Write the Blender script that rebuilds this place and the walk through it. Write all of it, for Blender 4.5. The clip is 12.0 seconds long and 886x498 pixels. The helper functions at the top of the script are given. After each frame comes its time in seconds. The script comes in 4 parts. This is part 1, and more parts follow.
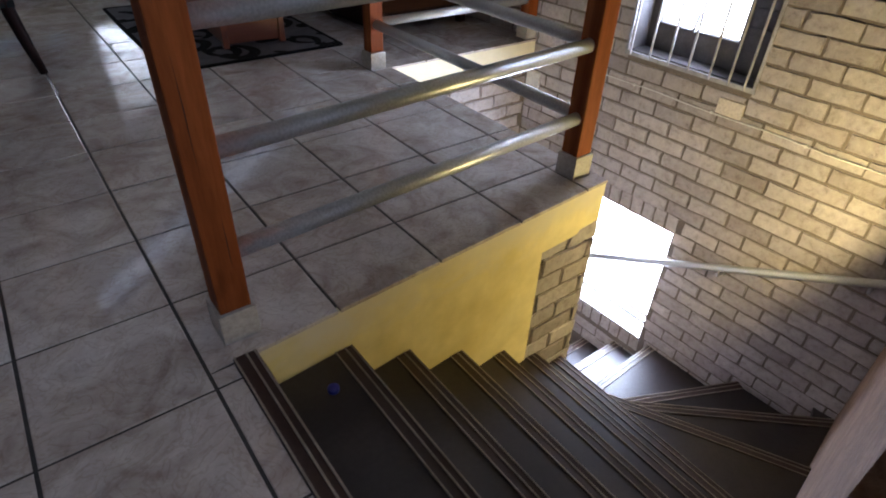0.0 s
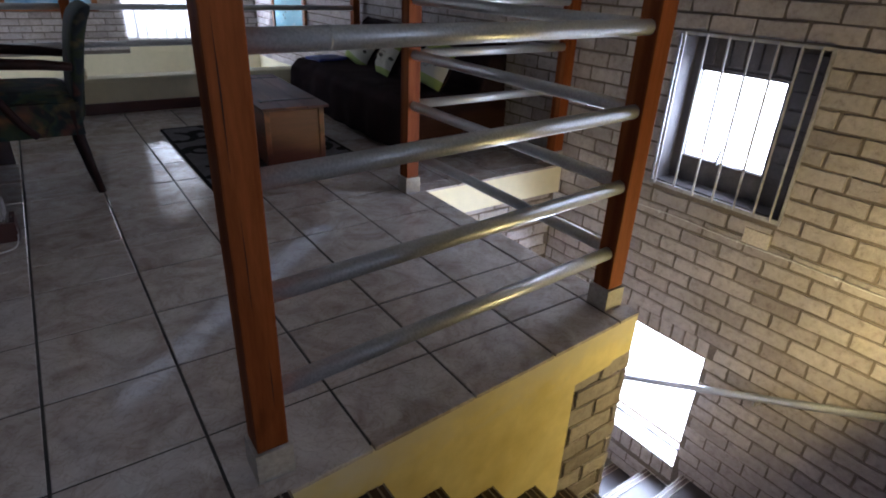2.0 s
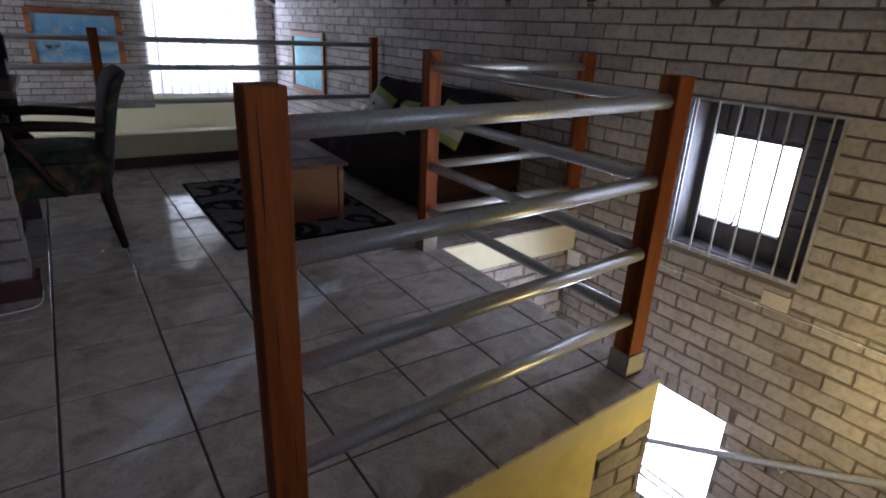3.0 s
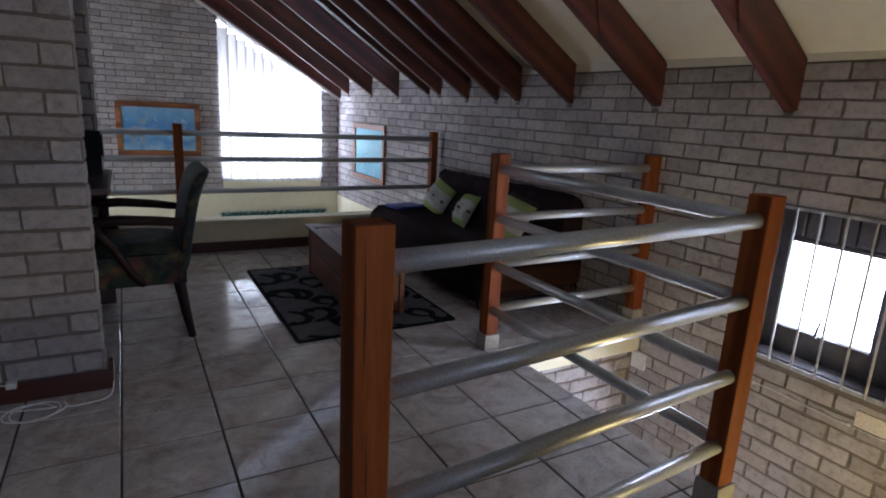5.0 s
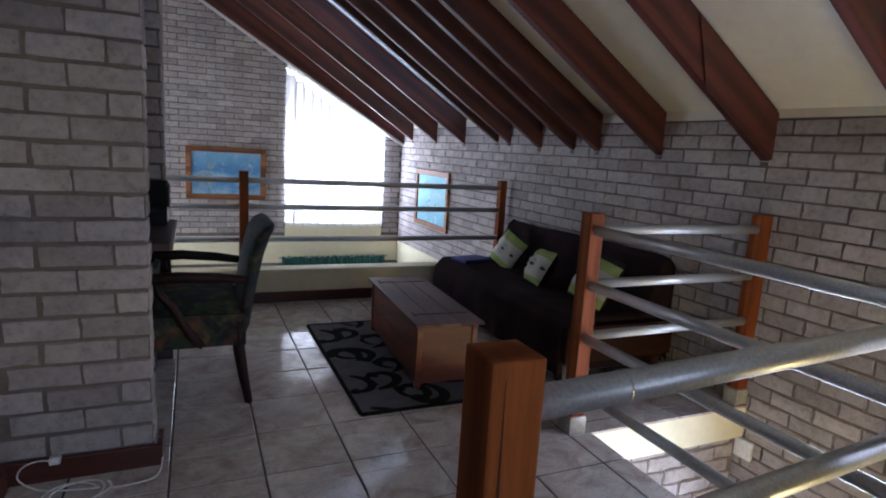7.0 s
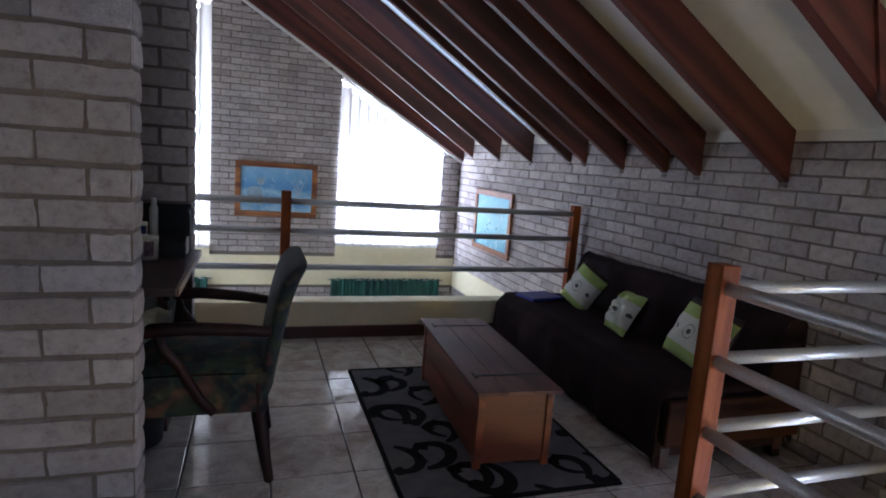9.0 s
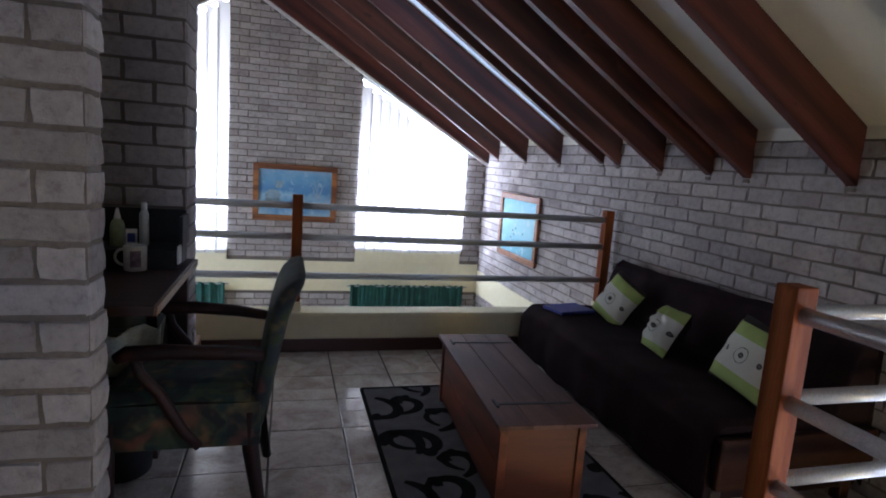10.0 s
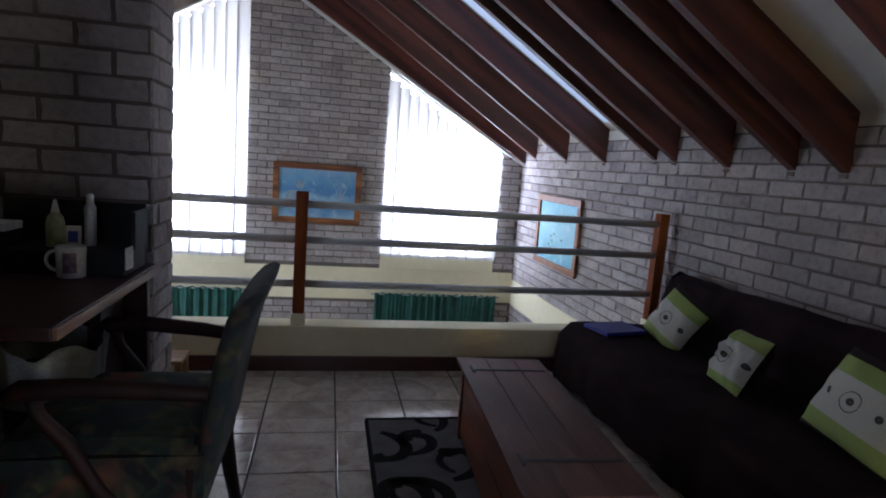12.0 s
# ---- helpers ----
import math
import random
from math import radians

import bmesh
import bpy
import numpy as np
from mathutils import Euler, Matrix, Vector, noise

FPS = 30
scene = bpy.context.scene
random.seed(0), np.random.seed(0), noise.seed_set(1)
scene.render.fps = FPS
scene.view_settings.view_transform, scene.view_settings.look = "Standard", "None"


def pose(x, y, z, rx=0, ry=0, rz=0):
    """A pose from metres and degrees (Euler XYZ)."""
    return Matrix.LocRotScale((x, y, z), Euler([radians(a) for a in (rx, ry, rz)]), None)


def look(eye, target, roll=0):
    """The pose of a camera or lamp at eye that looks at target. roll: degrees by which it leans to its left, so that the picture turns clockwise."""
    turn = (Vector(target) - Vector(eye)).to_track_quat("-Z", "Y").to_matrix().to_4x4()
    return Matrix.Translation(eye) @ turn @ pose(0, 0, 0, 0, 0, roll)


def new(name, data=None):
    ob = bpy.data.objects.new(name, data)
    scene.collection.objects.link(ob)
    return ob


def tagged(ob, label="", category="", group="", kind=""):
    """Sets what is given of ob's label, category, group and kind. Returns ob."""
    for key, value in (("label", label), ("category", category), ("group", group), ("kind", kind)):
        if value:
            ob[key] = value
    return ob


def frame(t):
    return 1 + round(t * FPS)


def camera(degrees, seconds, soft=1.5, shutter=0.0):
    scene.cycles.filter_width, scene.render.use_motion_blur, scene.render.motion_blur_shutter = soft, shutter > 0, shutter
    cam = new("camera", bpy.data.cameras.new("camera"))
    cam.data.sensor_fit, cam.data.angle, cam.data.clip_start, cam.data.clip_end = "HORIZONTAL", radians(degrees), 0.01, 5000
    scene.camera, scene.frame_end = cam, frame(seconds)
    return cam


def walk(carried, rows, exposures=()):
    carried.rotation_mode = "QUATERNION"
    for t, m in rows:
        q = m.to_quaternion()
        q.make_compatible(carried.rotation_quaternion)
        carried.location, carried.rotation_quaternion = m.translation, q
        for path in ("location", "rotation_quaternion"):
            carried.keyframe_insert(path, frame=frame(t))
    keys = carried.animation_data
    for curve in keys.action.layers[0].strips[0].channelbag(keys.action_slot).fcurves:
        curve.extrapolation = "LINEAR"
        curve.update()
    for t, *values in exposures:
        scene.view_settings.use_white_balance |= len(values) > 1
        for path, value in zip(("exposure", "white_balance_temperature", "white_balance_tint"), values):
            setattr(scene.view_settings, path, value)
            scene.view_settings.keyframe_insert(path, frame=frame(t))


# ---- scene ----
cam = camera(75.8, 12.0, 1.9)
PATH = [
    (0, (0.672, 1.985, 0.972), (1.679, 3.257, -0.198), 2.5),
    (0.5, (0.664, 1.998, 0.99), (1.675, 3.333, -0.104), 2.5),
    (1, (0.659, 2.009, 1.02), (1.669, 3.399, -0.004), 2.6),
    (1.5, (0.654, 2.022, 1.05), (1.682, 3.446, 0.094), 2.7),
    (2, (0.641, 2.033, 1.073), (1.688, 3.496, 0.2), 2.6),
    (2.5, (0.628, 2.049, 1.11), (1.681, 3.547, 0.305), 2.7),
    (3, (0.611, 2.063, 1.132), (1.663, 3.602, 0.408), 2.7),
    (3.2, (0.605, 2.089, 1.154), (1.655, 3.634, 0.441), 3.1),
    (5, (0.549, 2.17, 1.219), (1.504, 3.864, 0.749), 3.0),
    (5.5, (0.537, 2.241, 1.241), (1.453, 3.967, 0.815), 3.1),
    (6, (0.508, 2.314, 1.248), (1.388, 4.069, 0.864), 3.4),
    (6.5, (0.519, 2.383, 1.259), (1.361, 4.161, 0.901), 3.4),
    (7, (0.565, 2.5, 1.26), (1.364, 4.302, 0.921), 3.4),
    (9, (0.728, 3.071, 1.293), (1.35, 4.947, 0.992), 4.2),
    (9.5, (0.779, 3.19, 1.3), (1.362, 5.079, 0.997), 4.1),
    (10, (0.846, 3.329, 1.288), (1.379, 5.234, 0.99), 4.1),
    (10.5, (0.897, 3.431, 1.277), (1.382, 5.348, 0.98), 4.3),
    (11, (0.946, 3.56, 1.264), (1.388, 5.488, 0.969), 4.2),
    (11.5, (0.993, 3.7, 1.236), (1.409, 5.635, 0.947), 4.3),
    (12, (1.059, 3.794, 1.22), (1.459, 5.733, 0.934), 4.3),
]
walk(cam, [(t, look(eye, target, roll)) for t, eye, target, roll in PATH],
     exposures=[(t, stops, kelvin, 17) for t, stops, kelvin in ((0, 0.95, 5650), (0.5, 0.78, 5650), (1.5, 0.60, 5650), (3, 0.18, 5650), (5, 0.50, 5620), (7, 0.88, 5600), (9.5, 0.89, 5600), (11, 0.90, 5600), (12, 0.62, 5600))])


# ---- light ----
world = bpy.data.worlds.new("sky")
scene.world = world
world.use_nodes = True
wn = world.node_tree.nodes
sky = wn.new("ShaderNodeTexSky")
sky.sky_type, sky.sun_disc = "NISHITA", False
sky.sun_elevation, sky.sun_rotation = radians(38), radians(200)
wn["Background"].inputs[1].default_value = 0.12
world.node_tree.links.new(sky.outputs[0], wn["Background"].inputs[0])


def lamp(name, kind, m, power, colour, size=0.1, size_y=None):
    data = bpy.data.lights.new(name, kind)
    data.energy, data.color = power, colour
    if kind == "AREA":
        data.shape, data.size, data.size_y = "RECTANGLE", size, size_y or size
    elif kind == "SUN":
        data.angle = size
    else:
        data.shadow_soft_size = size
    ob = new(name, data)
    ob.matrix_world = m
    return ob


DAY = (0.75, 0.85, 1.0)
lamp("sun", "SUN", look((2, 14, 8), (0, 6, 0)), 2.0, (1.0, 0.95, 0.88), radians(0.6))
lamp("window_light_right", "AREA", look((2.29, 10.24, 0.86), (2.29, 0, 0.86)), 100, DAY, 1.28, 1.28)
lamp("window_light_left", "AREA", look((-0.45, 10.24, 1.05), (-0.45, 0, 1.05)), 92, DAY, 1.28, 1.8)
lamp("window_light_stair", "AREA", look((3.52, 3.50, 0.48), (0.6, 5.2, 0.9)), 12.5, DAY, 0.42, 0.44)
lamp("window_light_low", "AREA", look((3.50, 3.68, -1.18), (0, 3.68, -1.3)), 44, DAY, 0.78, 0.76)
# added fill for the east wall and rafters, no known window there
lamp("fill_light_west", "AREA", look((-2.70, 8.5, -0.2), (3, 8.3, 0.2)), 48, DAY, 2.0, 2.2)
# unseen fill lamp at the south end, added to brighten the floor
lamp("fill_light_back", "AREA", look((0.9, 0.12, 1.5), (0.9, 5, 1.0)), 8.5, DAY, 1.0, 1.1)
glow = lamp("wall_lamp_glow", "SPOT", look((2.78, 2.24, -0.16), (2.82, 3.3, 0.10)), 29, (1.0, 0.77, 0.28), 0.05)
glow.data.spot_size, glow.data.spot_blend = radians(166), 0.4


# ---- materials ----
def nodes_of(name):
    m = bpy.data.materials.new(name)
    m.use_nodes = True
    nt = m.node_tree
    return m, nt, nt.nodes["Principled BSDF"]


def mapped(nt, scale=(1, 1, 1), turn=0.0):
    g = nt.nodes.new("ShaderNodeNewGeometry")
    mp = nt.nodes.new("ShaderNodeMapping")
    mp.inputs["Scale"].default_value = scale
    source = g.outputs["Position"]
    if turn:
        tm = nt.nodes.new("ShaderNodeMapping")
        tm.inputs["Rotation"].default_value = (0, radians(turn), 0)
        nt.links.new(source, tm.inputs["Vector"])
        source = tm.outputs["Vector"]
    nt.links.new(source, mp.inputs["Vector"])
    return mp.outputs["Vector"]


def noise_of(nt, vec, scale, detail=4.0, rough=0.55, distort=0.0):
    n = nt.nodes.new("ShaderNodeTexNoise")
    n.inputs["Scale"].default_value = scale
    n.inputs["Detail"].default_value = detail
    n.inputs["Roughness"].default_value = rough
    n.inputs["Distortion"].default_value = distort
    nt.links.new(vec, n.inputs["Vector"])
    return n.outputs["Fac"]


def ramp(nt, fac, stops):
    r = nt.nodes.new("ShaderNodeValToRGB")
    els = r.color_ramp.elements
    while len(els) < len(stops):
        els.new(0.5)
    for e, (p, c) in zip(els, stops):
        e.position, e.color = p, (*c, 1)
    nt.links.new(fac, r.inputs["Fac"])
    return r.outputs["Color"]


def blend(nt, a, b, fac, mode="MIX"):
    n = nt.nodes.new("ShaderNodeMix")
    n.data_type, n.blend_type = "RGBA", mode
    for sock, val in ((n.inputs[0], fac), (n.inputs[6], a), (n.inputs[7], b)):
        if isinstance(val, (int, float)):
            sock.default_value = val
        elif isinstance(val, tuple):
            sock.default_value = (*val, 1)
        else:
            nt.links.new(val, sock)
    return n.outputs[2]


def bump(nt, bsdf, height, strength, dist=0.01):
    b = nt.nodes.new("ShaderNodeBump")
    b.inputs["Strength"].default_value = strength
    b.inputs["Distance"].default_value = dist
    nt.links.new(height, b.inputs["Height"])
    nt.links.new(b.outputs["Normal"], bsdf.inputs["Normal"])


def spread(nt, how):
    if how == "object":
        return nt.nodes.new("ShaderNodeObjectInfo").outputs["Random"]
    return nt.nodes.new("ShaderNodeNewGeometry").outputs["Random Per Island"]


def surface(name, dark, light, coarse=3.0, fine=60.0, rough=0.6, relief=0.15, metal=0.0, stretch=(1, 1, 1), depth=0.004, gloss=0.5, mottle=1.0):
    m, nt, p = nodes_of(name)
    v = mapped(nt, stretch)
    big, small = noise_of(nt, v, coarse, 5), noise_of(nt, v, fine, 6)
    c = ramp(nt, big, [(0.3, dark), (0.7, light)])
    c = blend(nt, c, ramp(nt, small, [(0.25, (1 - 0.28 * mottle,) * 3), (0.7, (1 + 0.08 * mottle,) * 3)]), 1.0, "MULTIPLY")
    nt.links.new(c, p.inputs["Base Color"])
    r = nt.nodes.new("ShaderNodeMapRange")
    r.inputs[3].default_value, r.inputs[4].default_value = rough - 0.08, rough + 0.1
    nt.links.new(big, r.inputs[0])
    nt.links.new(r.outputs[0], p.inputs["Roughness"])
    p.inputs["Metallic"].default_value = metal
    p.inputs["Specular IOR Level"].default_value = gloss
    bump(nt, p, small, relief, depth)
    return m


def brick_material(name, how):
    m, nt, p = nodes_of(name)
    v = mapped(nt)
    big, mid, small = noise_of(nt, v, 5, 4), noise_of(nt, v, 30, 7, 0.72), noise_of(nt, v, 190, 4, 0.7)
    c = ramp(nt, spread(nt, how), [(0.0, (0.34, 0.30, 0.285)), (0.3, (0.46, 0.42, 0.405)), (0.6, (0.53, 0.485, 0.465)), (0.8, (0.41, 0.37, 0.36)), (1.0, (0.48, 0.425, 0.395))])
    c = blend(nt, c, ramp(nt, mid, [(0.30, (0.62, 0.58, 0.56)), (0.46, (0.92, 0.90, 0.89)), (0.60, (1.04, 1.03, 1.02)), (0.74, (1.22, 1.21, 1.20))]), 1.0, "MULTIPLY")
    c = blend(nt, c, ramp(nt, big, [(0.3, (0.86, 0.85, 0.84)), (0.7, (1.06, 1.06, 1.06))]), 1.0, "MULTIPLY")
    nt.links.new(c, p.inputs["Base Color"])
    p.inputs["Roughness"].default_value = 0.92
    h = nt.nodes.new("ShaderNodeMath")
    h.operation = "MULTIPLY_ADD"
    nt.links.new(mid, h.inputs[0])
    h.inputs[1].default_value = 1.6
    nt.links.new(small, h.inputs[2])
    bump(nt, p, h.outputs[0], 0.85, 0.010)
    return m


def tile_material(name, how):
    m, nt, p = nodes_of(name)
    g = nt.nodes.new("ShaderNodeNewGeometry")
    o = nt.nodes.new("ShaderNodeVectorMath")
    o.operation = "MULTIPLY_ADD"
    o.inputs[1].default_value = (37.0, 53.0, 71.0)
    nt.links.new(spread(nt, how), o.inputs[0])
    nt.links.new(g.outputs["Position"], o.inputs[2])
    v = o.outputs[0]
    big, vein, small = noise_of(nt, v, 6, 6, 0.6, 1.2), noise_of(nt, v, 11, 3, 0.5, 2.6), noise_of(nt, v, 130, 4)
    c = ramp(nt, big, [(0.28, (0.35, 0.285, 0.245)), (0.48, (0.51, 0.45, 0.405)), (0.70, (0.65, 0.61, 0.57))])
    c = blend(nt, c, ramp(nt, vein, [(0.46, (1, 1, 1)), (0.5, (0.78, 0.74, 0.7)), (0.54, (1, 1, 1))]), 0.75, "MULTIPLY")
    c = blend(nt, c, ramp(nt, small, [(0.3, (0.93, 0.93, 0.93)), (0.7, (1.04, 1.04, 1.04))]), 1.0, "MULTIPLY")
    nt.links.new(c, p.inputs["Base Color"])
    nt.links.new(ramp(nt, big, [(0.3, (0.06, 0.06, 0.06)), (0.7, (0.13, 0.13, 0.13))]), p.inputs["Roughness"])
    p.inputs["Specular IOR Level"].default_value = 0.85
    bump(nt, p, big, 0.018, 0.004)
    return m


def wood_material(name, dark, light, along="z", rough=0.42, freq=9.0, turn=0.0, knots=0.0):
    m, nt, p = nodes_of(name)
    s = {"x": (0.6, 7, 7), "y": (7, 0.6, 7), "z": (7, 7, 0.6)}[along]
    v = mapped(nt, s, turn)
    w = nt.nodes.new("ShaderNodeTexWave")
    w.wave_type, w.bands_direction = "RINGS", along.upper()
    w.inputs["Scale"].default_value = freq / 10
    w.inputs["Distortion"].default_value = 6
    w.inputs["Detail"].default_value = 3
    nt.links.new(v, w.inputs["Vector"])
    big, fib = noise_of(nt, v, 2.2, 5), noise_of(nt, v, 22, 6, 0.7)
    c = ramp(nt, w.outputs["Fac"], [(0.1, dark), (0.9, light)])
    c = blend(nt, c, ramp(nt, big, [(0.3, (0.66, 0.62, 0.6)), (0.7, (1.12, 1.1, 1.08))]), 1.0, "MULTIPLY")
    c = blend(nt, c, ramp(nt, fib, [(0.3, (0.78, 0.76, 0.74)), (0.65, (1.06, 1.06, 1.06))]), 1.0, "MULTIPLY")
    if knots:
        kn = noise_of(nt, mapped(nt, tuple(1.0 if q < 1 else 2.2 for q in s), turn), 4.2, 2, 0.5, 0.5)
        c = blend(nt, c, ramp(nt, kn, [(0.66, (1, 1, 1)), (0.72, (1 - knots,) * 3)]), 1.0, "MULTIPLY")
    nt.links.new(c, p.inputs["Base Color"])
    p.inputs["Roughness"].default_value = rough
    bump(nt, p, fib, 0.18, 0.002)
    return m


def plain(name, colour, rough=0.5, metal=0.0):
    m, nt, p = nodes_of(name)
    p.inputs["Base Color"].default_value = (*colour, 1)
    p.inputs["Roughness"].default_value = rough
    p.inputs["Metallic"].default_value = metal
    return m


BRICK, BRICKS = brick_material("brick_single", "object"), brick_material("brick_joined", "island")
TILE = tile_material("floor_tile", "object")
MORTAR = surface("mortar", (0.130, 0.106, 0.088), (0.215, 0.176, 0.146), 4, 120, 0.95, 0.5)
GROUT = surface("grout", (0.035, 0.033, 0.03), (0.07, 0.065, 0.06), 5, 150, 0.9, 0.3)
CREAM = surface("cream_paint", (0.73, 0.66, 0.44), (0.77, 0.70, 0.49), 1.5, 18, 0.65, 0.02, mottle=0.22)
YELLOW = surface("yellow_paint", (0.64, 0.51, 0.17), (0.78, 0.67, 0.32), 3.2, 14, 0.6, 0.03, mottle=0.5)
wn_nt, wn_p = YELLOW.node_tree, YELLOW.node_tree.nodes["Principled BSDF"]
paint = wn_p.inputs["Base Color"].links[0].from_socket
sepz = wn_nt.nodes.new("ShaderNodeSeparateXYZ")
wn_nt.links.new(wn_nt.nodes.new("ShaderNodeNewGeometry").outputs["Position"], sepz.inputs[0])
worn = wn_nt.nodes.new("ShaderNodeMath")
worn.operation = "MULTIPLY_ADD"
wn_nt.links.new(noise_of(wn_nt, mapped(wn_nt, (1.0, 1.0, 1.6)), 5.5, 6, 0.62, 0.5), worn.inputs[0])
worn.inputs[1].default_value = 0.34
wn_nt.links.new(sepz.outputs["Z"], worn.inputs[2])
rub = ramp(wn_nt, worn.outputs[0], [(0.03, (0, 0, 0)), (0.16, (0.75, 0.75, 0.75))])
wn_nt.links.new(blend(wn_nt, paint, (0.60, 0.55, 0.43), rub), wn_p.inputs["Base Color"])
CEIL = surface("ceiling_paint", (0.73, 0.69, 0.57), (0.79, 0.75, 0.64), 0.9, 12, 0.8, 0.015, mottle=0.22)
WHITE = surface("white_paint", (0.72, 0.71, 0.68), (0.80, 0.79, 0.76), 2, 80, 0.6, 0.08)
RAFTER = wood_material("rafter_wood", (0.062, 0.016, 0.011), (0.128, 0.034, 0.022), "x", 0.5, 7, -32.4, 0.6)
POST = wood_material("post_wood", (0.185, 0.050, 0.015), (0.30, 0.094, 0.028), "z", 0.6, 5, 0.0, 0.3)
POST.node_tree.nodes["Principled BSDF"].inputs["Specular IOR Level"].default_value = 0.08
CHESTW = wood_material("chest_wood", (0.115, 0.026, 0.010), (0.205, 0.053, 0.020), "y", 0.38, 8)
LIDW = wood_material("chest_lid_wood", (0.10, 0.044, 0.036), (0.165, 0.078, 0.064), "y", 0.5, 8)
LIDW.node_tree.nodes["Principled BSDF"].inputs["Specular IOR Level"].default_value = 0.3
CHESTE = wood_material("chest_end_wood", (0.080, 0.0165, 0.006), (0.125, 0.029, 0.010), "x", 0.45, 3)
DARKW = wood_material("dark_wood", (0.026, 0.009, 0.007), (0.058, 0.020, 0.015), "x", 0.42, 8)
SKIRT = wood_material("skirting_wood", (0.07, 0.018, 0.012), (0.13, 0.038, 0.024), "x", 0.4, 8)
STEPW = surface("stair_tread", (0.019, 0.014, 0.015), (0.042, 0.032, 0.031), 4, 70, 0.42, 0.15)
STEPN = surface("stair_nosing", (0.030, 0.015, 0.012), (0.055, 0.028, 0.022), 6, 90, 0.38, 0.12)
STRIP = surface("nosing_strip", (0.20, 0.17, 0.13), (0.34, 0.29, 0.23), 8, 120, 0.4, 0.15)
STEEL = surface("galvanised_tube", (0.46, 0.47, 0.47), (0.54, 0.55, 0.55), 5, 160, 0.40, 0.015, 0.6)
BAR = surface("painted_steel", (0.24, 0.235, 0.24), (0.44, 0.43, 0.43), 20, 140, 0.5, 0.25)
WINDOW_DARK = surface("window_timber", (0.030, 0.025, 0.024), (0.075, 0.064, 0.062), 8, 90, 0.7, 0.3)
IRON = surface("black_iron", (0.012, 0.012, 0.012), (0.035, 0.033, 0.030), 30, 160, 0.5, 0.3)
BLACK = surface("black_plastic", (0.010, 0.010, 0.012), (0.02, 0.02, 0.022), 30, 200, 0.65, 0.05, gloss=0.25)
BROWNCLOTH = surface("brown_throw", (0.016, 0.0095, 0.011), (0.030, 0.018, 0.020), 5, 420, 1.0, 0.5, gloss=0.08)


# ---- builders ----
def thing(name, m, label, category, group="", kind=""):
    ob = new(name)
    ob.matrix_world = m
    ob.empty_display_size = 0.1
    return tagged(ob, label, category, group, kind)


def mesh_of(bm, name, smooth=False):
    me = bpy.data.meshes.new(name)
    bmesh.ops.recalc_face_normals(bm, faces=bm.faces)
    bm.to_mesh(me)
    bm.free()
    if smooth:
        for f in me.polygons:
            f.use_smooth = True
    return me


def part(name, bm, material, parent=None, label="", smooth=False):
    me = bm if isinstance(bm, bpy.types.Mesh) else mesh_of(bm, name, smooth)
    if not me.materials:
        for mt in (material if isinstance(material, (list, tuple)) else [material]):
            me.materials.append(mt)
    ob = new(name, me)
    ob.parent = parent
    return tagged(ob, label)


def structure(name, bm, material, label, category):
    return tagged(part(name, bm, material), label, category, kind="structure")


def box(bm, x0, x1, y0, y1, z0, z1, bevel=0.0, m=None):
    vs = [bm.verts.new((x, y, z)) for x in (x0, x1) for y in (y0, y1) for z in (z0, z1)]
    fs = [bm.faces.new([vs[i] for i in q]) for q in ((0, 1, 3, 2), (4, 6, 7, 5), (0, 4, 5, 1), (2, 3, 7, 6), (0, 2, 6, 4), (1, 5, 7, 3))]
    if bevel:
        es = list({e for f in fs for e in f.edges})
        r = bmesh.ops.bevel(bm, geom=es, offset=bevel, segments=2, affect="EDGES", profile=0.6)
        vs = list({v for f in r["faces"] for v in f.verts} | {v for v in vs if v.is_valid})
    if m:
        bmesh.ops.transform(bm, matrix=m, verts=vs)
    return vs


def boxed(*a, **k):
    bm = bmesh.new()
    box(bm, *a, **k)
    return bm


def prism(bm, outline, axis, a, b):
    """An outline in the two other axes, drawn out along axis from a to b."""
    def at(p, q, w):
        return {"x": (w, p, q), "y": (p, w, q), "z": (p, q, w)}[axis]
    lo = [bm.verts.new(at(p, q, a)) for p, q in outline]
    hi = [bm.verts.new(at(p, q, b)) for p, q in outline]
    n = len(outline)
    bm.faces.new(lo)
    bm.faces.new(hi[::-1])
    for i in range(n):
        bm.faces.new((lo[i], hi[i], hi[(i + 1) % n], lo[(i + 1) % n]))
    return lo + hi


def tube(bm, path, r, sides=16, caps=True):
    rings, pts = [], [Vector(p) for p in path]
    radii = r if isinstance(r, (list, tuple)) else [r] * len(pts)
    side = None
    for i, p in enumerate(pts):
        d = (pts[min(i + 1, len(pts) - 1)] - pts[max(i - 1, 0)]).normalized()
        if side is None:
            side = d.orthogonal().normalized()
        else:
            side = (side - d * side.dot(d)).normalized()
        up = d.cross(side)
        rings.append([bm.verts.new(p + radii[i] * (math.cos(a) * side + math.sin(a) * up)) for a in [2 * math.pi * k / sides for k in range(sides)]])
    for s, t in zip(rings, rings[1:]):
        for k in range(sides):
            bm.faces.new((s[k], s[(k + 1) % sides], t[(k + 1) % sides], t[k]))
    if caps:
        bm.faces.new(rings[0][::-1])
        bm.faces.new(rings[-1])


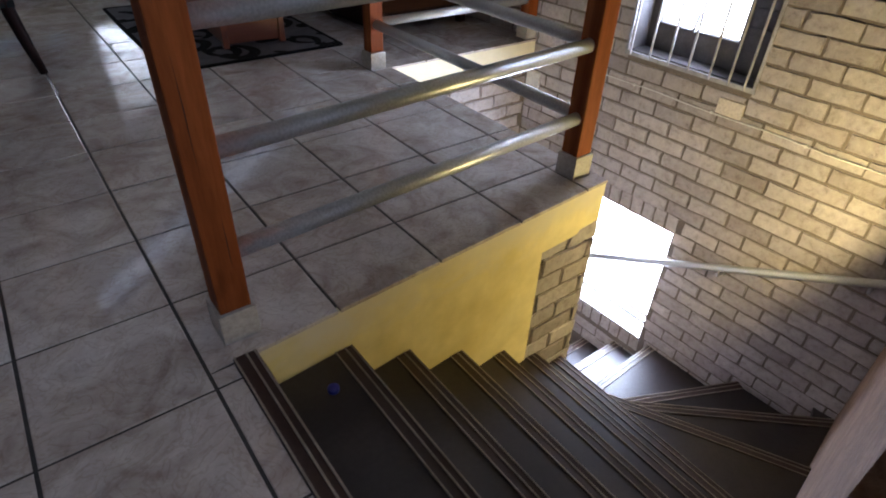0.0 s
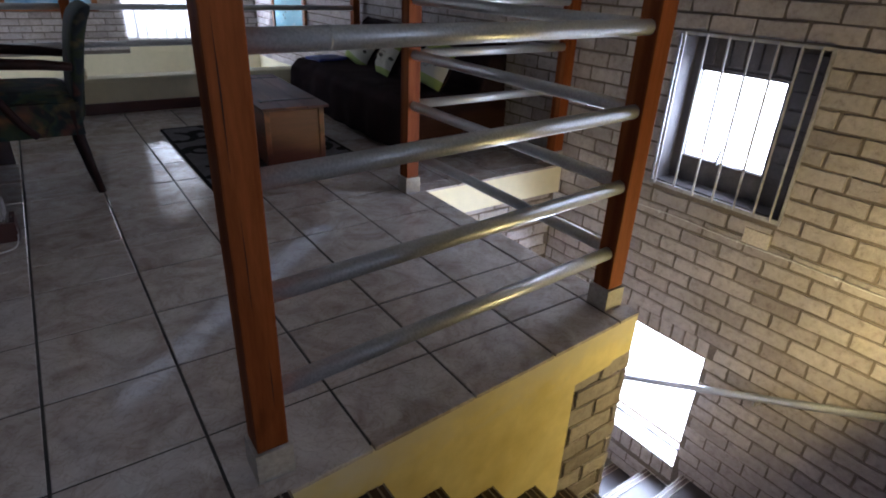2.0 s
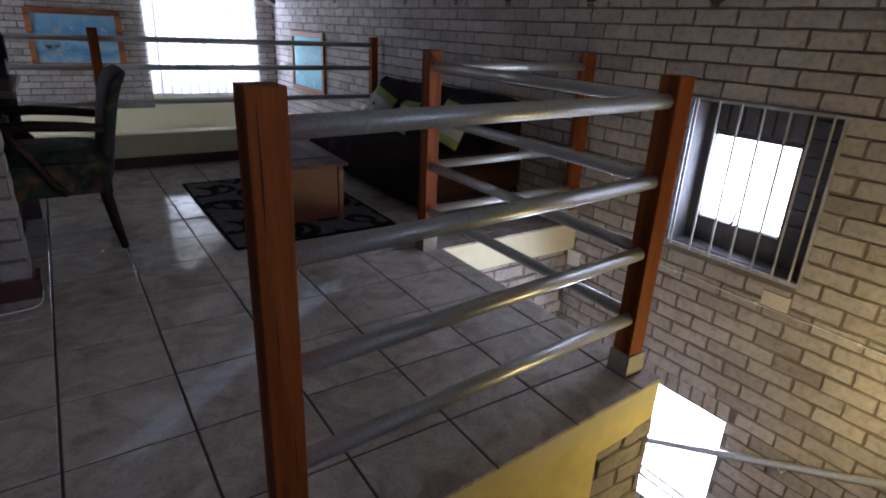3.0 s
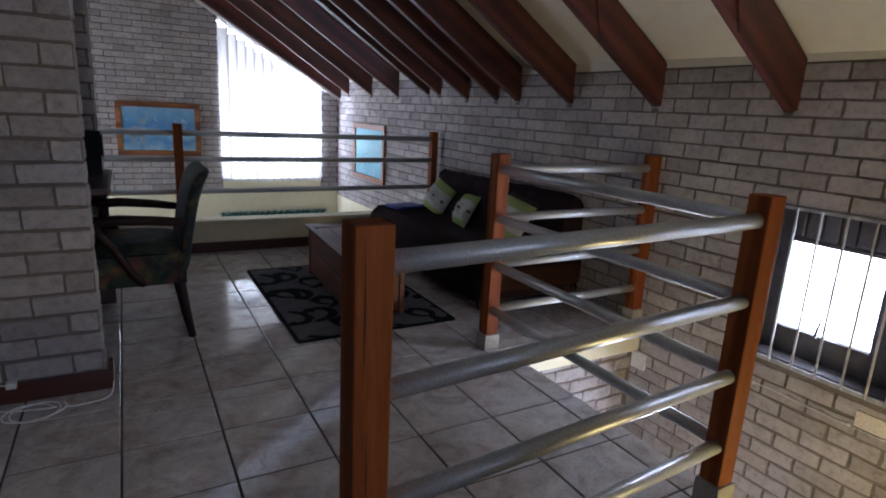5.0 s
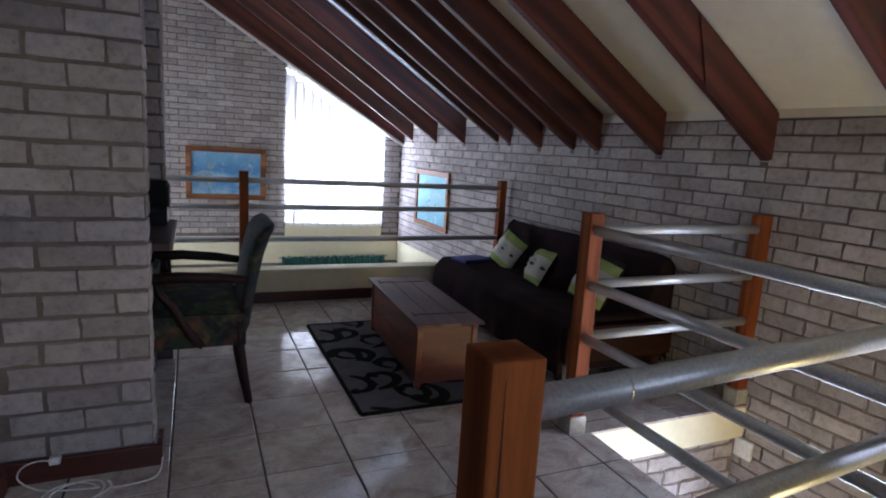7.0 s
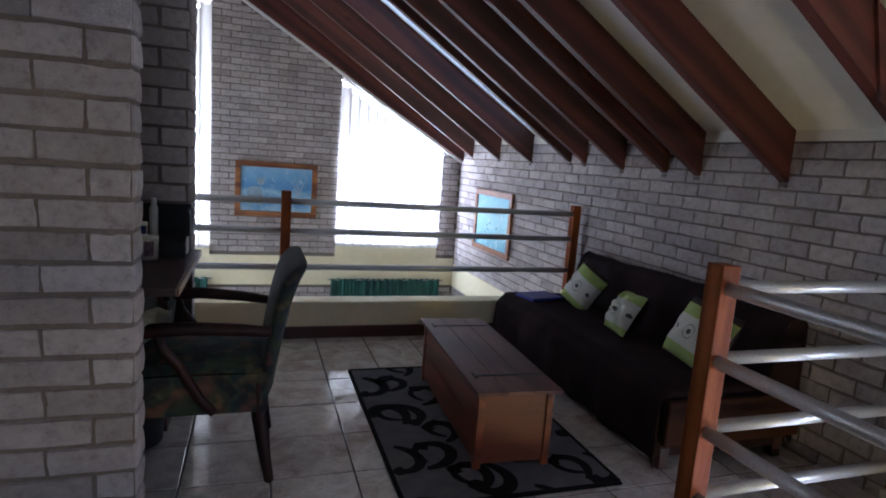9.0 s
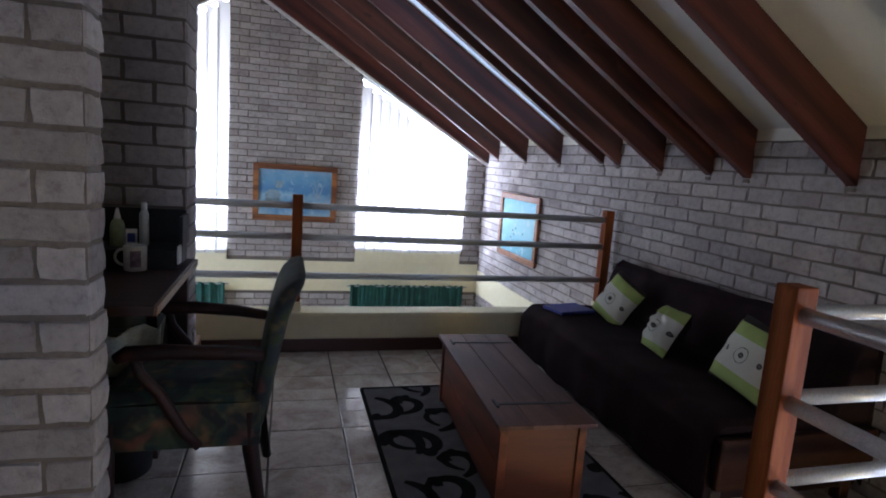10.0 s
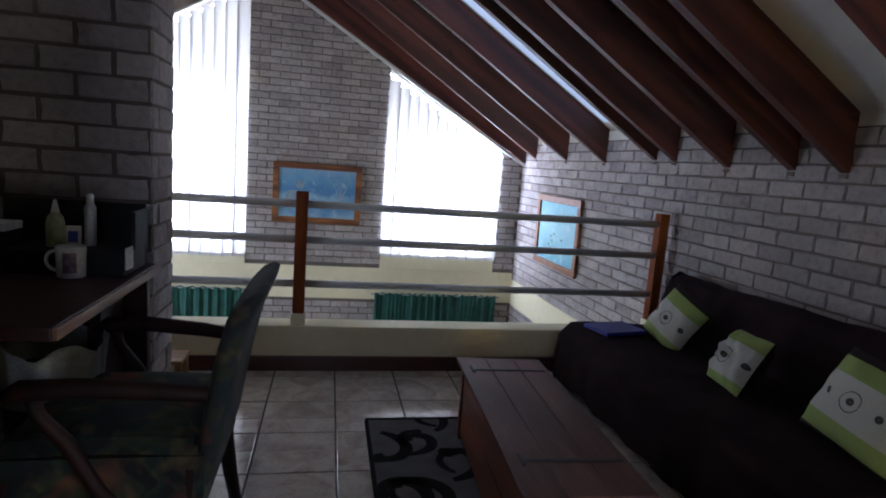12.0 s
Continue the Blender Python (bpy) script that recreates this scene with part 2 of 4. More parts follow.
def eased(pts, n=5):
    """A smooth run through the points."""
    ps = [Vector(p) for p in pts]
    ps = [ps[0]] + ps + [ps[-1]]
    out = []
    for a, b, c, d in zip(ps, ps[1:], ps[2:], ps[3:]):
        for k in range(n):
            t = k / n
            out.append(0.5 * (2 * b + (c - a) * t + (2 * a - 5 * b + 4 * c - d) * t * t + (3 * b - a - 3 * c + d) * t ** 3))
    return out + [ps[-1]]


def tubed(path, r, sides=16):
    bm = bmesh.new()
    tube(bm, path, r, sides)
    return bm


def turned(profile, sides=24):
    """A solid of revolution round z from (radius, height) pairs."""
    bm = bmesh.new()
    rings = [[bm.verts.new((max(r, 1e-4) * math.cos(2 * math.pi * k / sides), max(r, 1e-4) * math.sin(2 * math.pi * k / sides), z)) for k in range(sides)] for r, z in profile]
    for s, t in zip(rings, rings[1:]):
        for k in range(sides):
            bm.faces.new((s[k], s[(k + 1) % sides], t[(k + 1) % sides], t[k]))
    bm.faces.new(rings[0][::-1])
    bm.faces.new(rings[-1])
    return bm


def sheet(nx, ny, fn, thick=0.0):
    """A grid of points fn(u, v), u and v from 0 to 1; with thickness along its normals."""
    bm = bmesh.new()
    g = [[bm.verts.new(fn(i / nx, j / ny)) for j in range(ny + 1)] for i in range(nx + 1)]
    for i in range(nx):
        for j in range(ny):
            bm.faces.new((g[i][j], g[i + 1][j], g[i + 1][j + 1], g[i][j + 1]))
    if thick:
        bmesh.ops.recalc_face_normals(bm, faces=bm.faces)
        bmesh.ops.solidify(bm, geom=bm.faces[:], thickness=thick)
    return bm


# ---- brickwork ----
COURSE, UNIT, JOINT = 0.0845, 0.233, 0.0105
rng = random.Random(7)
brick_cache = {}


def brick_shape(length, height, seed):
    r = random.Random(seed)
    e, d = 0.0032, 0.0075
    us, zs = (0, length * 0.36, length * 0.68, length), (0, height * 0.5, height)
    front = []
    for i, u in enumerate(us):
        for j, z in enumerate(zs):
            edge = i in (0, 3) or j in (0, 2)
            uu = u + (e if i == 0 else -e if i == 3 else r.uniform(-.012, .012)) + r.uniform(-.0045, .0045)
            zz = z + (e if j == 0 else -e if j == 2 else r.uniform(-.006, .006)) + r.uniform(-.0034, .0034)
            front.append((uu, -d + (0.0012 if edge else 0) + r.uniform(-.0026, .0026), zz))
    ring = [(i, 0) for i in range(4)] + [(3, 1), (3, 2), (2, 2), (1, 2), (0, 2), (0, 1)]
    verts = front + [(us[i], 0.004, zs[j]) for i, j in ring]
    faces = [(i * 3 + j, (i + 1) * 3 + j, (i + 1) * 3 + j + 1, i * 3 + j + 1) for i in range(3) for j in range(2)]
    n = len(ring)
    for k in range(n):
        (a, b), (c, f) = ring[k], ring[(k + 1) % n]
        faces.append((12 + k, 12 + (k + 1) % n, c * 3 + f, a * 3 + b))
    return verts, faces


def brick_mesh(length, height=COURSE - JOINT):
    key = (round(length, 2), round(height, 3), rng.randrange(4))
    if key not in brick_cache:
        me = bpy.data.meshes.new("brick")
        me.from_pydata(*[brick_shape(key[0], height, hash(key) & 255)[0], [], brick_shape(key[0], height, hash(key) & 255)[1]])
        me.materials.append(BRICK)
        brick_cache[key] = me
    return brick_cache[key]


def brickwork(wall, m, z0, z1, runs, near=None, shift=0.0, course=COURSE, unit=UNIT, joint=JOINT, limit=300):
    """Lays courses on a face of a wall. m: the face's frame, x along it and y into it. runs(z): stretches of a course."""
    verts, faces, count, k = [], [], 0, 0
    z = z0
    while z < z1:
        for a, b in runs(z + course / 2):
            off = shift + (unit / 2 if k % 2 else 0)
            u = a
            first = math.floor((a - off) / unit) * unit + off
            while u < b - 0.03:
                end = min(first + unit, b)
                length = end - u - joint
                if length > 0.03:
                    zz = z + joint / 2 + rng.uniform(-.0015, .0015)
                    if near and near(u + length / 2, zz) and count < limit:
                        ob = new("brick", brick_mesh(length, course - joint))
                        ob.parent = wall
                        ob.matrix_local = m @ pose(u + joint / 2, rng.uniform(-.002, .002), zz, rng.uniform(-.5, .5), 0, rng.uniform(-.4, .4))
                        count += 1
                    else:
                        vs, fs = brick_shape(length, course - joint, rng.randrange(400))
                        n = len(verts)
                        dy = rng.uniform(-.002, .002)
                        verts += [m @ Vector((x + u + joint / 2, y + dy, h + zz)) for x, y, h in vs]
                        faces += [[i + n for i in f] for f in fs]
                u, first = end, first + unit
        z += course
        k += 1
    if verts:
        me = bpy.data.meshes.new("brick_courses")
        me.from_pydata(verts, [], faces)
        me.materials.append(BRICKS)
        ob = new("brick_courses", me)
        ob.parent = wall
        tagged(ob, kind="stuff")


# ---- the plan ----
SLOPE, RIDGE_X, FAR_Y = 0.635, 0.33, 10.05
LEAN_WALL = 0.02


def wall_x(y):
    return 3.40 - LEAN_WALL * y


def roof_z(x):
    """The underside of the ceiling boards."""
    return 1.560 + SLOPE * (3.32 - RIDGE_X) - SLOPE * abs(x - RIDGE_X)




def cut(a, b, holes):
    """The stretch from a to b less the holes."""
    out = [(a, b)]
    for lo, hi in holes:
        out = [q for s, t in out for q in ((s, min(t, lo)), (max(s, hi), t)) if q[1] - q[0] > 0.02]
    return out


# east wall: u runs along y, into the wall is +x
EAST_HOLES = [(3.14, 3.815, 0.10, 0.852), (3.28, 4.10, -1.60, -0.78)]
east = bmesh.new()
E_FRAME = Matrix.Translation((3.40, 0, 0)) @ Matrix.Rotation(math.atan(LEAN_WALL), 4, "Z")
levels = [-2.75, -1.60, -0.78, 0.10, 0.852, 1.60]
for lo, hi in zip(levels, levels[1:]):
    mid = (lo + hi) / 2
    for a, b in cut(0.0, 10.40, [(h[0], h[1]) for h in EAST_HOLES if h[2] < mid < h[3]]):
        box(east, 0, 0.24, a, b, lo, hi, m=E_FRAME)
wall_east = structure("wall_east", east, MORTAR, "pale grey-brown rough face brick wall with dark recessed joints", "wall")
BRICK_EAST = E_FRAME @ Matrix(((0, 1, 0, 0), (1, 0, 0, 0), (0, 0, 1, 0), (0, 0, 0, 1)))


def east_runs(z):
    holes = [(h[0], h[1]) for h in EAST_HOLES if h[2] - 0.02 < z < h[3] + 0.02]
    if -0.79 < z < -0.68 or -1.70 < z < -1.60:
        holes = [(3.24, 4.14)]
    out = []
    for a, b in cut(0.3, 10.04, holes):
        if -0.31 < z < 0.0:
            out += cut(a, b, [(7.2, 10.1)])
        else:
            out.append((a, b))
    return out


brickwork(wall_east, BRICK_EAST, -1.8985, 1.45, east_runs, lambda u, z: 2.75 < u < 5.1 and -0.75 < z < 1.4, 0.146, 0.0814, 0.222, 0.009)
for k in range(11):
    for z in (-0.772, -1.70):
        ob = new("brick", brick_mesh(0.072, 0.098))
        ob.parent, ob.matrix_local = wall_east, BRICK_EAST @ pose(3.27 + k * 0.0785, rng.uniform(-.003, .003), z)

# far gable wall with two tall windows
R_IN = 3.20
far = bmesh.new()
WIN_R, WIN_L = (1.64, 2.94, 0.22), (-1.10, 0.21, 0.16)


def rake(x):
    """The sloping head line of the gable."""
    return 1.285 + 0.593 * (3.2 - x) if x > RIDGE_X else 2.987 - 0.57 * (RIDGE_X - x)


outline_left = [(-2.75, -2.75), (WIN_L[0], -2.75), (WIN_L[0], roof_z(WIN_L[0]) + .1), (-2.75, roof_z(-2.75) + .1)]
prism(far, outline_left, "y", FAR_Y, FAR_Y + 0.24)
prism(far, [(WIN_L[1], -2.75), (WIN_R[0], -2.75), (WIN_R[0], roof_z(WIN_R[0]) + .1), (RIDGE_X, roof_z(RIDGE_X) + .1), (WIN_L[1], roof_z(WIN_L[1]) + .1)], "y", FAR_Y, FAR_Y + 0.24)
prism(far, [(WIN_R[1], -2.75), (3.5, -2.75), (3.5, roof_z(3.5) + .1), (WIN_R[1], roof_z(WIN_R[1]) + .1)], "y", FAR_Y, FAR_Y + 0.24)
for a, b, s in (WIN_L, WIN_R):
    box(far, a, b, FAR_Y, FAR_Y + 0.24, -2.75, s)
    prism(far, [(a, rake(a)), (b, rake(b)), (b, roof_z(b) + .1), (a, roof_z(a) + .1)], "y", FAR_Y, FAR_Y + 0.24)
wall_far = structure("wall_north", far, MORTAR, "gable wall of grey-brown rough face brick with tall windows", "wall")


def far_runs(z):
    lim = (3.0 - z) / 0.593
    a, b = max(-2.6, RIDGE_X - lim), min(R_IN, RIDGE_X + lim)
    if z < -0.31:
        return cut(a, b, [(-1.2, 0.15), (1.66, 2.95)])
    if z < 0.055:
        return []
    return cut(a, b, [WIN_L[:2], WIN_R[:2]])


brickwork(wall_far, Matrix.Translation((0, FAR_Y, 0)), -0.9, 3.2, far_runs, lambda u, z: 0.1 < u < 1.7 and z > 0.05, 0.0, 0.0705, 0.205, 0.009)

# cream band at floor level round the lower room
band = bmesh.new()
box(band, -2.6, 3.19, FAR_Y - 0.012, FAR_Y + 0.005, -0.305, 0.05)
structure("trim_north", band, CREAM, "cream painted plaster band across the brick wall", "trim")
for name, (a, b, s) in (("window_ledge_left", WIN_L), ("window_ledge_right", WIN_R)):
    structure(name, boxed(a, b, FAR_Y - 0.03, FAR_Y + 0.1, 0.052, s - 0.004, bevel=0.004), CREAM, "cream painted ledge under a tall window", "ledge")
band = bmesh.new()
box(band, -0.014, 0.01, 7.2, 10.03, -0.31, -0.02, m=E_FRAME)
structure("trim_east", band, CREAM, "cream painted plaster band along the brick wall", "trim")

# loft slab, in two pieces round the stairwell
slab = bmesh.new()
SX, SY, VY = 2.245, 3.035, 4.50


def edge_y(x):
    """The slab's edge above the stairs, not quite square to the room."""
    return 2.965 + 0.0635 * (x - 0.86)


box(slab, -1.5, 0.895, 0.0, VY, -0.26, -0.0035)
prism(slab, [(0.895, edge_y(0.895) + 0.02), (SX, edge_y(SX) + 0.02), (SX, VY), (0.895, VY)], "z", -0.26, -0.0035)
box(slab, -1.5, SX, VY, 7.03, -0.26, -0.0035)
box(slab, SX, 3.31, VY + 0.045, 7.03, -0.26, -0.0035)
floor = structure("floor", slab, GROUT, "loft floor of mottled beige tiles with dark grout", "floor")

# plaster faces of the stairwell
well = bmesh.new()
prism(well, [(0.90, -0.012), (SX + 0.012, -0.012), (SX + 0.012, -0.19), (1.945, -0.19), (1.945, -1.6), (0.90, -1.6)], "y", 0.0, 0.1)
for v in well.verts:
    v.co.y += edge_y(v.co.x)
box(well, SX - 0.05, SX + 0.013, SY + 0.125, VY, -0.26, -0.012)
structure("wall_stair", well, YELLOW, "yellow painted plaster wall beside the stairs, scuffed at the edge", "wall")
well = bmesh.new()
box(well, SX + 0.016, 3.30, VY - 0.02, VY + 0.1, -0.185, -0.012)
structure("trim_stairwell", well, CREAM, "cream painted slab edge above the stairwell", "trim")
under = bmesh.new()
box(under, 1.948, SX + 0.004, SY + 0.02, VY, -2.7, -0.27)
pier = structure("wall_stair_pier", under, MORTAR, "brick pier under the landing corner", "wall")
brickwork(pier, Matrix.Translation((0, SY + 0.02, 0)), -1.6, -0.2, lambda z: [(1.948, SX + 0.012)])
brickwork(pier, Matrix.Translation((SX + 0.004, 0, 0)) @ pose(0, 0, 0, 0, 0, 90), -2.6, -0.28, lambda z: [(SY + 0.01, VY)])
under = boxed(SX + 0.01, 3.30, VY + 0.02, VY + 0.24, -2.7, -0.19)
stair_end = structure("wall_stair_end", under, MORTAR, "brick wall closing the stairwell", "wall")
brickwork(stair_end, Matrix.Translation((0, VY + 0.02, 0)), -2.6, -0.19, lambda z: [(SX + 0.02, 3.29)])

# brick wall on the other side of the stairs
SIDE_A, SIDE_B = (1.74, 1.983), (3.36, 2.204)
side = bmesh.new()
prism(side, [(0.965, 1.70), (0.965, 1.90), (1.735, 1.90), SIDE_A, SIDE_B, (3.36, 1.70)], "z", -2.7, 1.15)
# dim warm bounce light on the brick is put into this brown
SIDE_WALL = surface("dim_warm_brick", (0.14, 0.080, 0.048), (0.25, 0.160, 0.105), 7, 38, 0.95, 0.9, depth=0.012)
structure("wall_stair_side", side, SIDE_WALL, "rough-faced brick wall beside the stairs, dim warm light in its brown", "wall")

# pier and desk nook
NX, NY = 0.405, 6.11
PIER = (-0.085, 0.405, 4.795, 4.905)
pillar = structure("wall_pier", boxed(PIER[0], PIER[1], PIER[2], PIER[3], 0, 3.0), MORTAR, "brick pier of rough grey-brown face brick", "wall")
brickwork(pillar, Matrix.Translation((0, PIER[2], 0)), 0.081, 2.6, lambda z: [(PIER[0], PIER[1] + 0.008)], lambda u, z: z < 2.2, 0.07, 0.0874, 0.2275, 0.0115)
brickwork(pillar, Matrix.Translation((PIER[1], 0, 0)) @ pose(0, 0, 0, 0, 0, 90), 0.081, 2.6, lambda z: [(PIER[2] - 0.008, PIER[3] + 0.002)], lambda u, z: z < 2.2, 4.79, 0.0874, 0.2275, 0.0115)
nook = structure("wall_nook", boxed(-1.45, NX, NY, NY + 0.28, 0, 3.3), MORTAR, "dark brick wall behind the desk", "wall")
brickwork(nook, Matrix.Translation((0, NY, 0)), 0.01, 3.1, lambda z: [(-1.4, NX + 0.008)], lambda u, z: z < 2.4 and u > -0.8, 0.035, 0.0903, 0.246, 0.0115)
brickwork(nook, Matrix.Translation((NX, 0, 0)) @ pose(0, 0, 0, 0, 0, 90), 0.01, 3.0, lambda z: [(NY - 0.008, NY + 0.28)], None, 0.03, 0.0903, 0.246, 0.0115)
left = bmesh.new()
box(left, -0.33, -0.088, 0.0, 4.79, 0, 3.1)
wl = structure("wall_west", left, MORTAR, "rough face brick side wall", "wall")
brickwork(wl, Matrix.Translation((-0.088, 0, 0)) @ pose(0, 0, 0, 0, 0, 90), 0.085, 2.9, lambda z: [(0.1, 4.78)])
structure("wall_nook_side", boxed(-1.7, -1.46, 4.9, NY + 0.28, 0, 2.6), CREAM, "plain plaster wall of the nook", "wall")
structure("wall_nook_front", boxed(-1.7, -0.09, 4.80, 4.9, 0, 2.9), CREAM, "plain plaster wall of the nook", "wall")
# the gap in this unseen wall is added for the west fill lamp
west = bmesh.new()
for a, b, c, d in ((6.4, 7.45, -2.75, 2.0), (9.55, 10.3, -2.75, 2.0), (7.45, 9.55, -2.75, -1.35), (7.45, 9.55, 0.95, 2.0)):
    box(west, -2.75, -2.61, a, b, c, d)
structure("wall_west_low", west, CREAM, "plain plaster wall of the lower room, opening added for the fill lamp", "wall")
structure("wall_nook_back", boxed(-2.6, -1.46, NY, NY + 0.28, -0.25, 2.4), CREAM, "plain plaster wall", "wall")
# unseen end wall; its opening is added to go with the back fill
back = bmesh.new()
for a, b, c, d in ((-0.33, 0.35, -2.75, 3.2), (1.45, 3.7, -2.75, 3.2), (0.35, 1.45, -2.75, 0.9), (0.35, 1.45, 2.1, 3.2)):
    box(back, a, b, -0.1, 0.1, c, d)
structure("wall_south", back, CREAM, "plain plaster wall, opening added for the back fill lamp", "wall")
structure("floor_low", boxed(-2.75, 3.7, 0.0, 10.3, -2.85, -2.75), TILE, "tiled floor of the lower room", "floor")
structure("wall_under_loft", boxed(-2.6, 3.25, 6.93, 7.03, -2.75, -0.265), CREAM, "plain plaster wall under the loft edge", "wall")

# ceiling boards, one mesh
roof = bmesh.new()
for x0, x1 in ((RIDGE_X, 3.75), (-2.85, RIDGE_X)):
    prism(roof, [(x0, roof_z(x0)), (x1, roof_z(x1)), (x1, roof_z(x1) + 0.08), (x0, roof_z(x0) + 0.08)], "y", -0.1, 10.4)
structure("ceiling", roof, CEIL, "sloping cream-white ceiling between dark rafters", "ceiling")
SKYL, snt0, sp0 = nodes_of("skylight_sheet")
sp0.inputs["Base Color"].default_value = (0.75, 0.80, 0.85, 1)
sp0.inputs["Emission Color"].default_value = (0.62, 0.76, 1.0, 1)
sp0.inputs["Emission Strength"].default_value = 0.30
bm = bmesh.new()
prism(bm, [(0.6, roof_z(0.6) - 0.004), (3.16, roof_z(3.16) - 0.004), (3.16, roof_z(3.16) - 0.001), (0.6, roof_z(0.6) - 0.001)], "y", 7.50, 8.06)
structure("skylight", bm, SKYL, "translucent roof sheet between two rafters letting in daylight", "skylight")
plate = bmesh.new()
box(plate, -0.006, 0.02, 0.1, 10.03, 1.524, 1.60, m=E_FRAME)
structure("trim_eaves", plate, CEIL, "grey-white plaster strip where ceiling meets wall", "trim")

# ---- rafters ----
def rafter(y, thick=0.05, depth=0.262, low=None, cleat=True, y_top=None):
    r = thing("rafter", pose(0, y, 0), "dark red-brown stained timber rafter", "rafter", "rafters under the sloping ceiling")
    xe = wall_x(y) - 0.002
    top = lambda x: roof_z(x) - 0.004
    bm = bmesh.new()
    prism(bm, [(xe, top(xe)), (RIDGE_X + 0.02, top(RIDGE_X + 0.02)), (RIDGE_X + 0.02, top(RIDGE_X) - depth + 0.035), (xe, top(xe) - depth)], "y", 0, thick)
    part("beam", bm, RAFTER, r)
    if cleat:
        xc = xe - 0.52
        bm = bmesh.new()
        prism(bm, [(xe, top(xe) - 0.02), (xc - 0.10, top(xc - 0.10) - 0.02), (xc, top(xc) - depth - 0.020), (xe - 0.05, top(xe - 0.05) - depth - 0.020), (xe, top(xe - 0.05) - depth - 0.020)], "y", -0.032 if y < 3.5 else -0.014, -0.002)
        part("splice_plate", bm, RAFTER, r)
    pad = bmesh.new()
    zt = top(xe) - depth
    box(pad, xe - 0.015, xe, 0.002, thick - 0.002, zt - 0.022, zt - 0.001, bevel=0.005)
    part("mortar_pad", pad, MORTAR, r, "rough mortar pad at the wall")
    return r


for y in (3.02, 3.79, 4.57, 5.31, 5.91, 6.20, 6.66, 7.16, 7.385, 8.10, 8.84, 9.62):
    rafter(y, depth=0.235 if 7.0 < y < 7.5 else 0.262, cleat=y < 5.0)
last = thing("rafter", pose(0, 9.93, 0), "dark red-brown stained rafter against the gable wall", "rafter", "rafters under the sloping ceiling")
bm = bmesh.new()
prism(bm, [(3.19, roof_z(3.19) - 0.004), (RIDGE_X + 0.02, roof_z(RIDGE_X + 0.02) - 0.004), (RIDGE_X + 0.02, rake(RIDGE_X + 0.02) + 0.03), (3.19, rake(3.19) + 0.03)], "y", 0, 0.055)
part("beam", bm, RAFTER, last)
bm = bmesh.new()
prism(bm, [(3.20, rake(3.20) + 0.03), (RIDGE_X, rake(RIDGE_X) + 0.03), (RIDGE_X, rake(RIDGE_X)), (3.20, rake(3.20))], "y", 9.99, 10.035)
structure("trim_gable", bm, WHITE, "thin white strip under the last rafter", "trim")
ridge = thing("ridge_beam", pose(RIDGE_X, 9.4, roof_z(RIDGE_X) - 0.3), "pale timber ridge beam end at the gable", "beam")
part("beam", boxed(-0.04, 0.04, -3.2, 0.63, -0.16, 0.18, bevel=0.006), wood_material("ridge_wood", (0.25, 0.12, 0.04), (0.42, 0.22, 0.08), "y"), ridge)

# ---- stairs ----
stairs = thing("staircase", pose(0.9, 2.5, -1.6), "dark tiled stairs with double ribbed nosings, winding down", "staircase")
stairs_inv = Matrix.Translation((-0.9, -2.5, 1.6))
RISE = 0.145


def step_piece(name, outline, z, thick, mat, label=""):
    bm = bmesh.new()
    vs = prism(bm, outline, "z", z - thick, z)
    bmesh.ops.transform(bm, matrix=stairs_inv, verts=vs)
    return part(name, bm, mat, stairs, label)


def step(edge_a, edge_b, back_a, back_b, z, drop):
    """A tread whose nosing runs from edge_a to edge_b; back_a and back_b lie on the next step up."""
    a, b = Vector(edge_a), Vector(edge_b)
    n = Vector((b - a).yx) * Vector((1, -1))
    n.normalize()
    if n.dot(Vector(back_a) + Vector(back_b) - a - b) > 0:
        n = -n
    inner = lambda k: (a - n * k, b - n * k)
    strip = lambda k0, k1: [inner(k0)[0], inner(k0)[1], inner(k1)[1], inner(k1)[0]]
    step_piece("tread", [inner(0.055)[0], inner(0.055)[1], Vector(back_b), Vector(back_a)], z, 0.03, STEPW)
    step_piece("riser", strip(0.012, 0.06), z - 0.031, drop, STEPN)
    nose = step_piece("nosing", strip(0, 0.054), z + 0.002, 0.03, STEPN, "dark ribbed step nosing")
    for k in (0.0015, 0.021, 0.049):
        bm = bmesh.new()
        vs = prism(bm, strip(k, k + 0.0045), "z", z + 0.002, z + 0.0055)
        bmesh.ops.transform(bm, matrix=stairs_inv, verts=vs)
        part("strip", bm, STRIP, nose)


Y0 = 1.915
xs = (0.90, 1.165, 1.362, 1.585, 1.806, 2.013, 2.205)
for i, x in enumerate(xs):
    prev = xs[i - 1] if i else 0.86
    near, far_end = Y0 if x < 1.7 else SIDE_A[1] + 0.02, edge_y(x) - 0.003
    if i:
        step((x, near), (x, far_end), (prev, near), (prev, edge_y(prev) - 0.003), -RISE * i, 0.2)
    else:
        step((x + 0.012, near), (x + 0.012, far_end), (0.86, near), (0.86, far_end), 0.002, 0.2)
piv = (2.262, 3.165)
fan = [((2.205, 2.05), -RISE * 6), ((2.80, 2.13), -1.11), ((3.335, 2.21), -1.275), ((3.34, 2.66), -1.425), ((3.335, 3.21), -1.592)]
for (p, z), (q, zq) in zip(fan, fan[1:]):
    step(piv, q, (piv[0] - 0.02, piv[1] - 0.02), p, zq, 0.22)
step_piece("tread", [(2.80, 2.10), (3.345, 2.17), (3.335, 2.30)], -1.277, 0.03, STEPW)
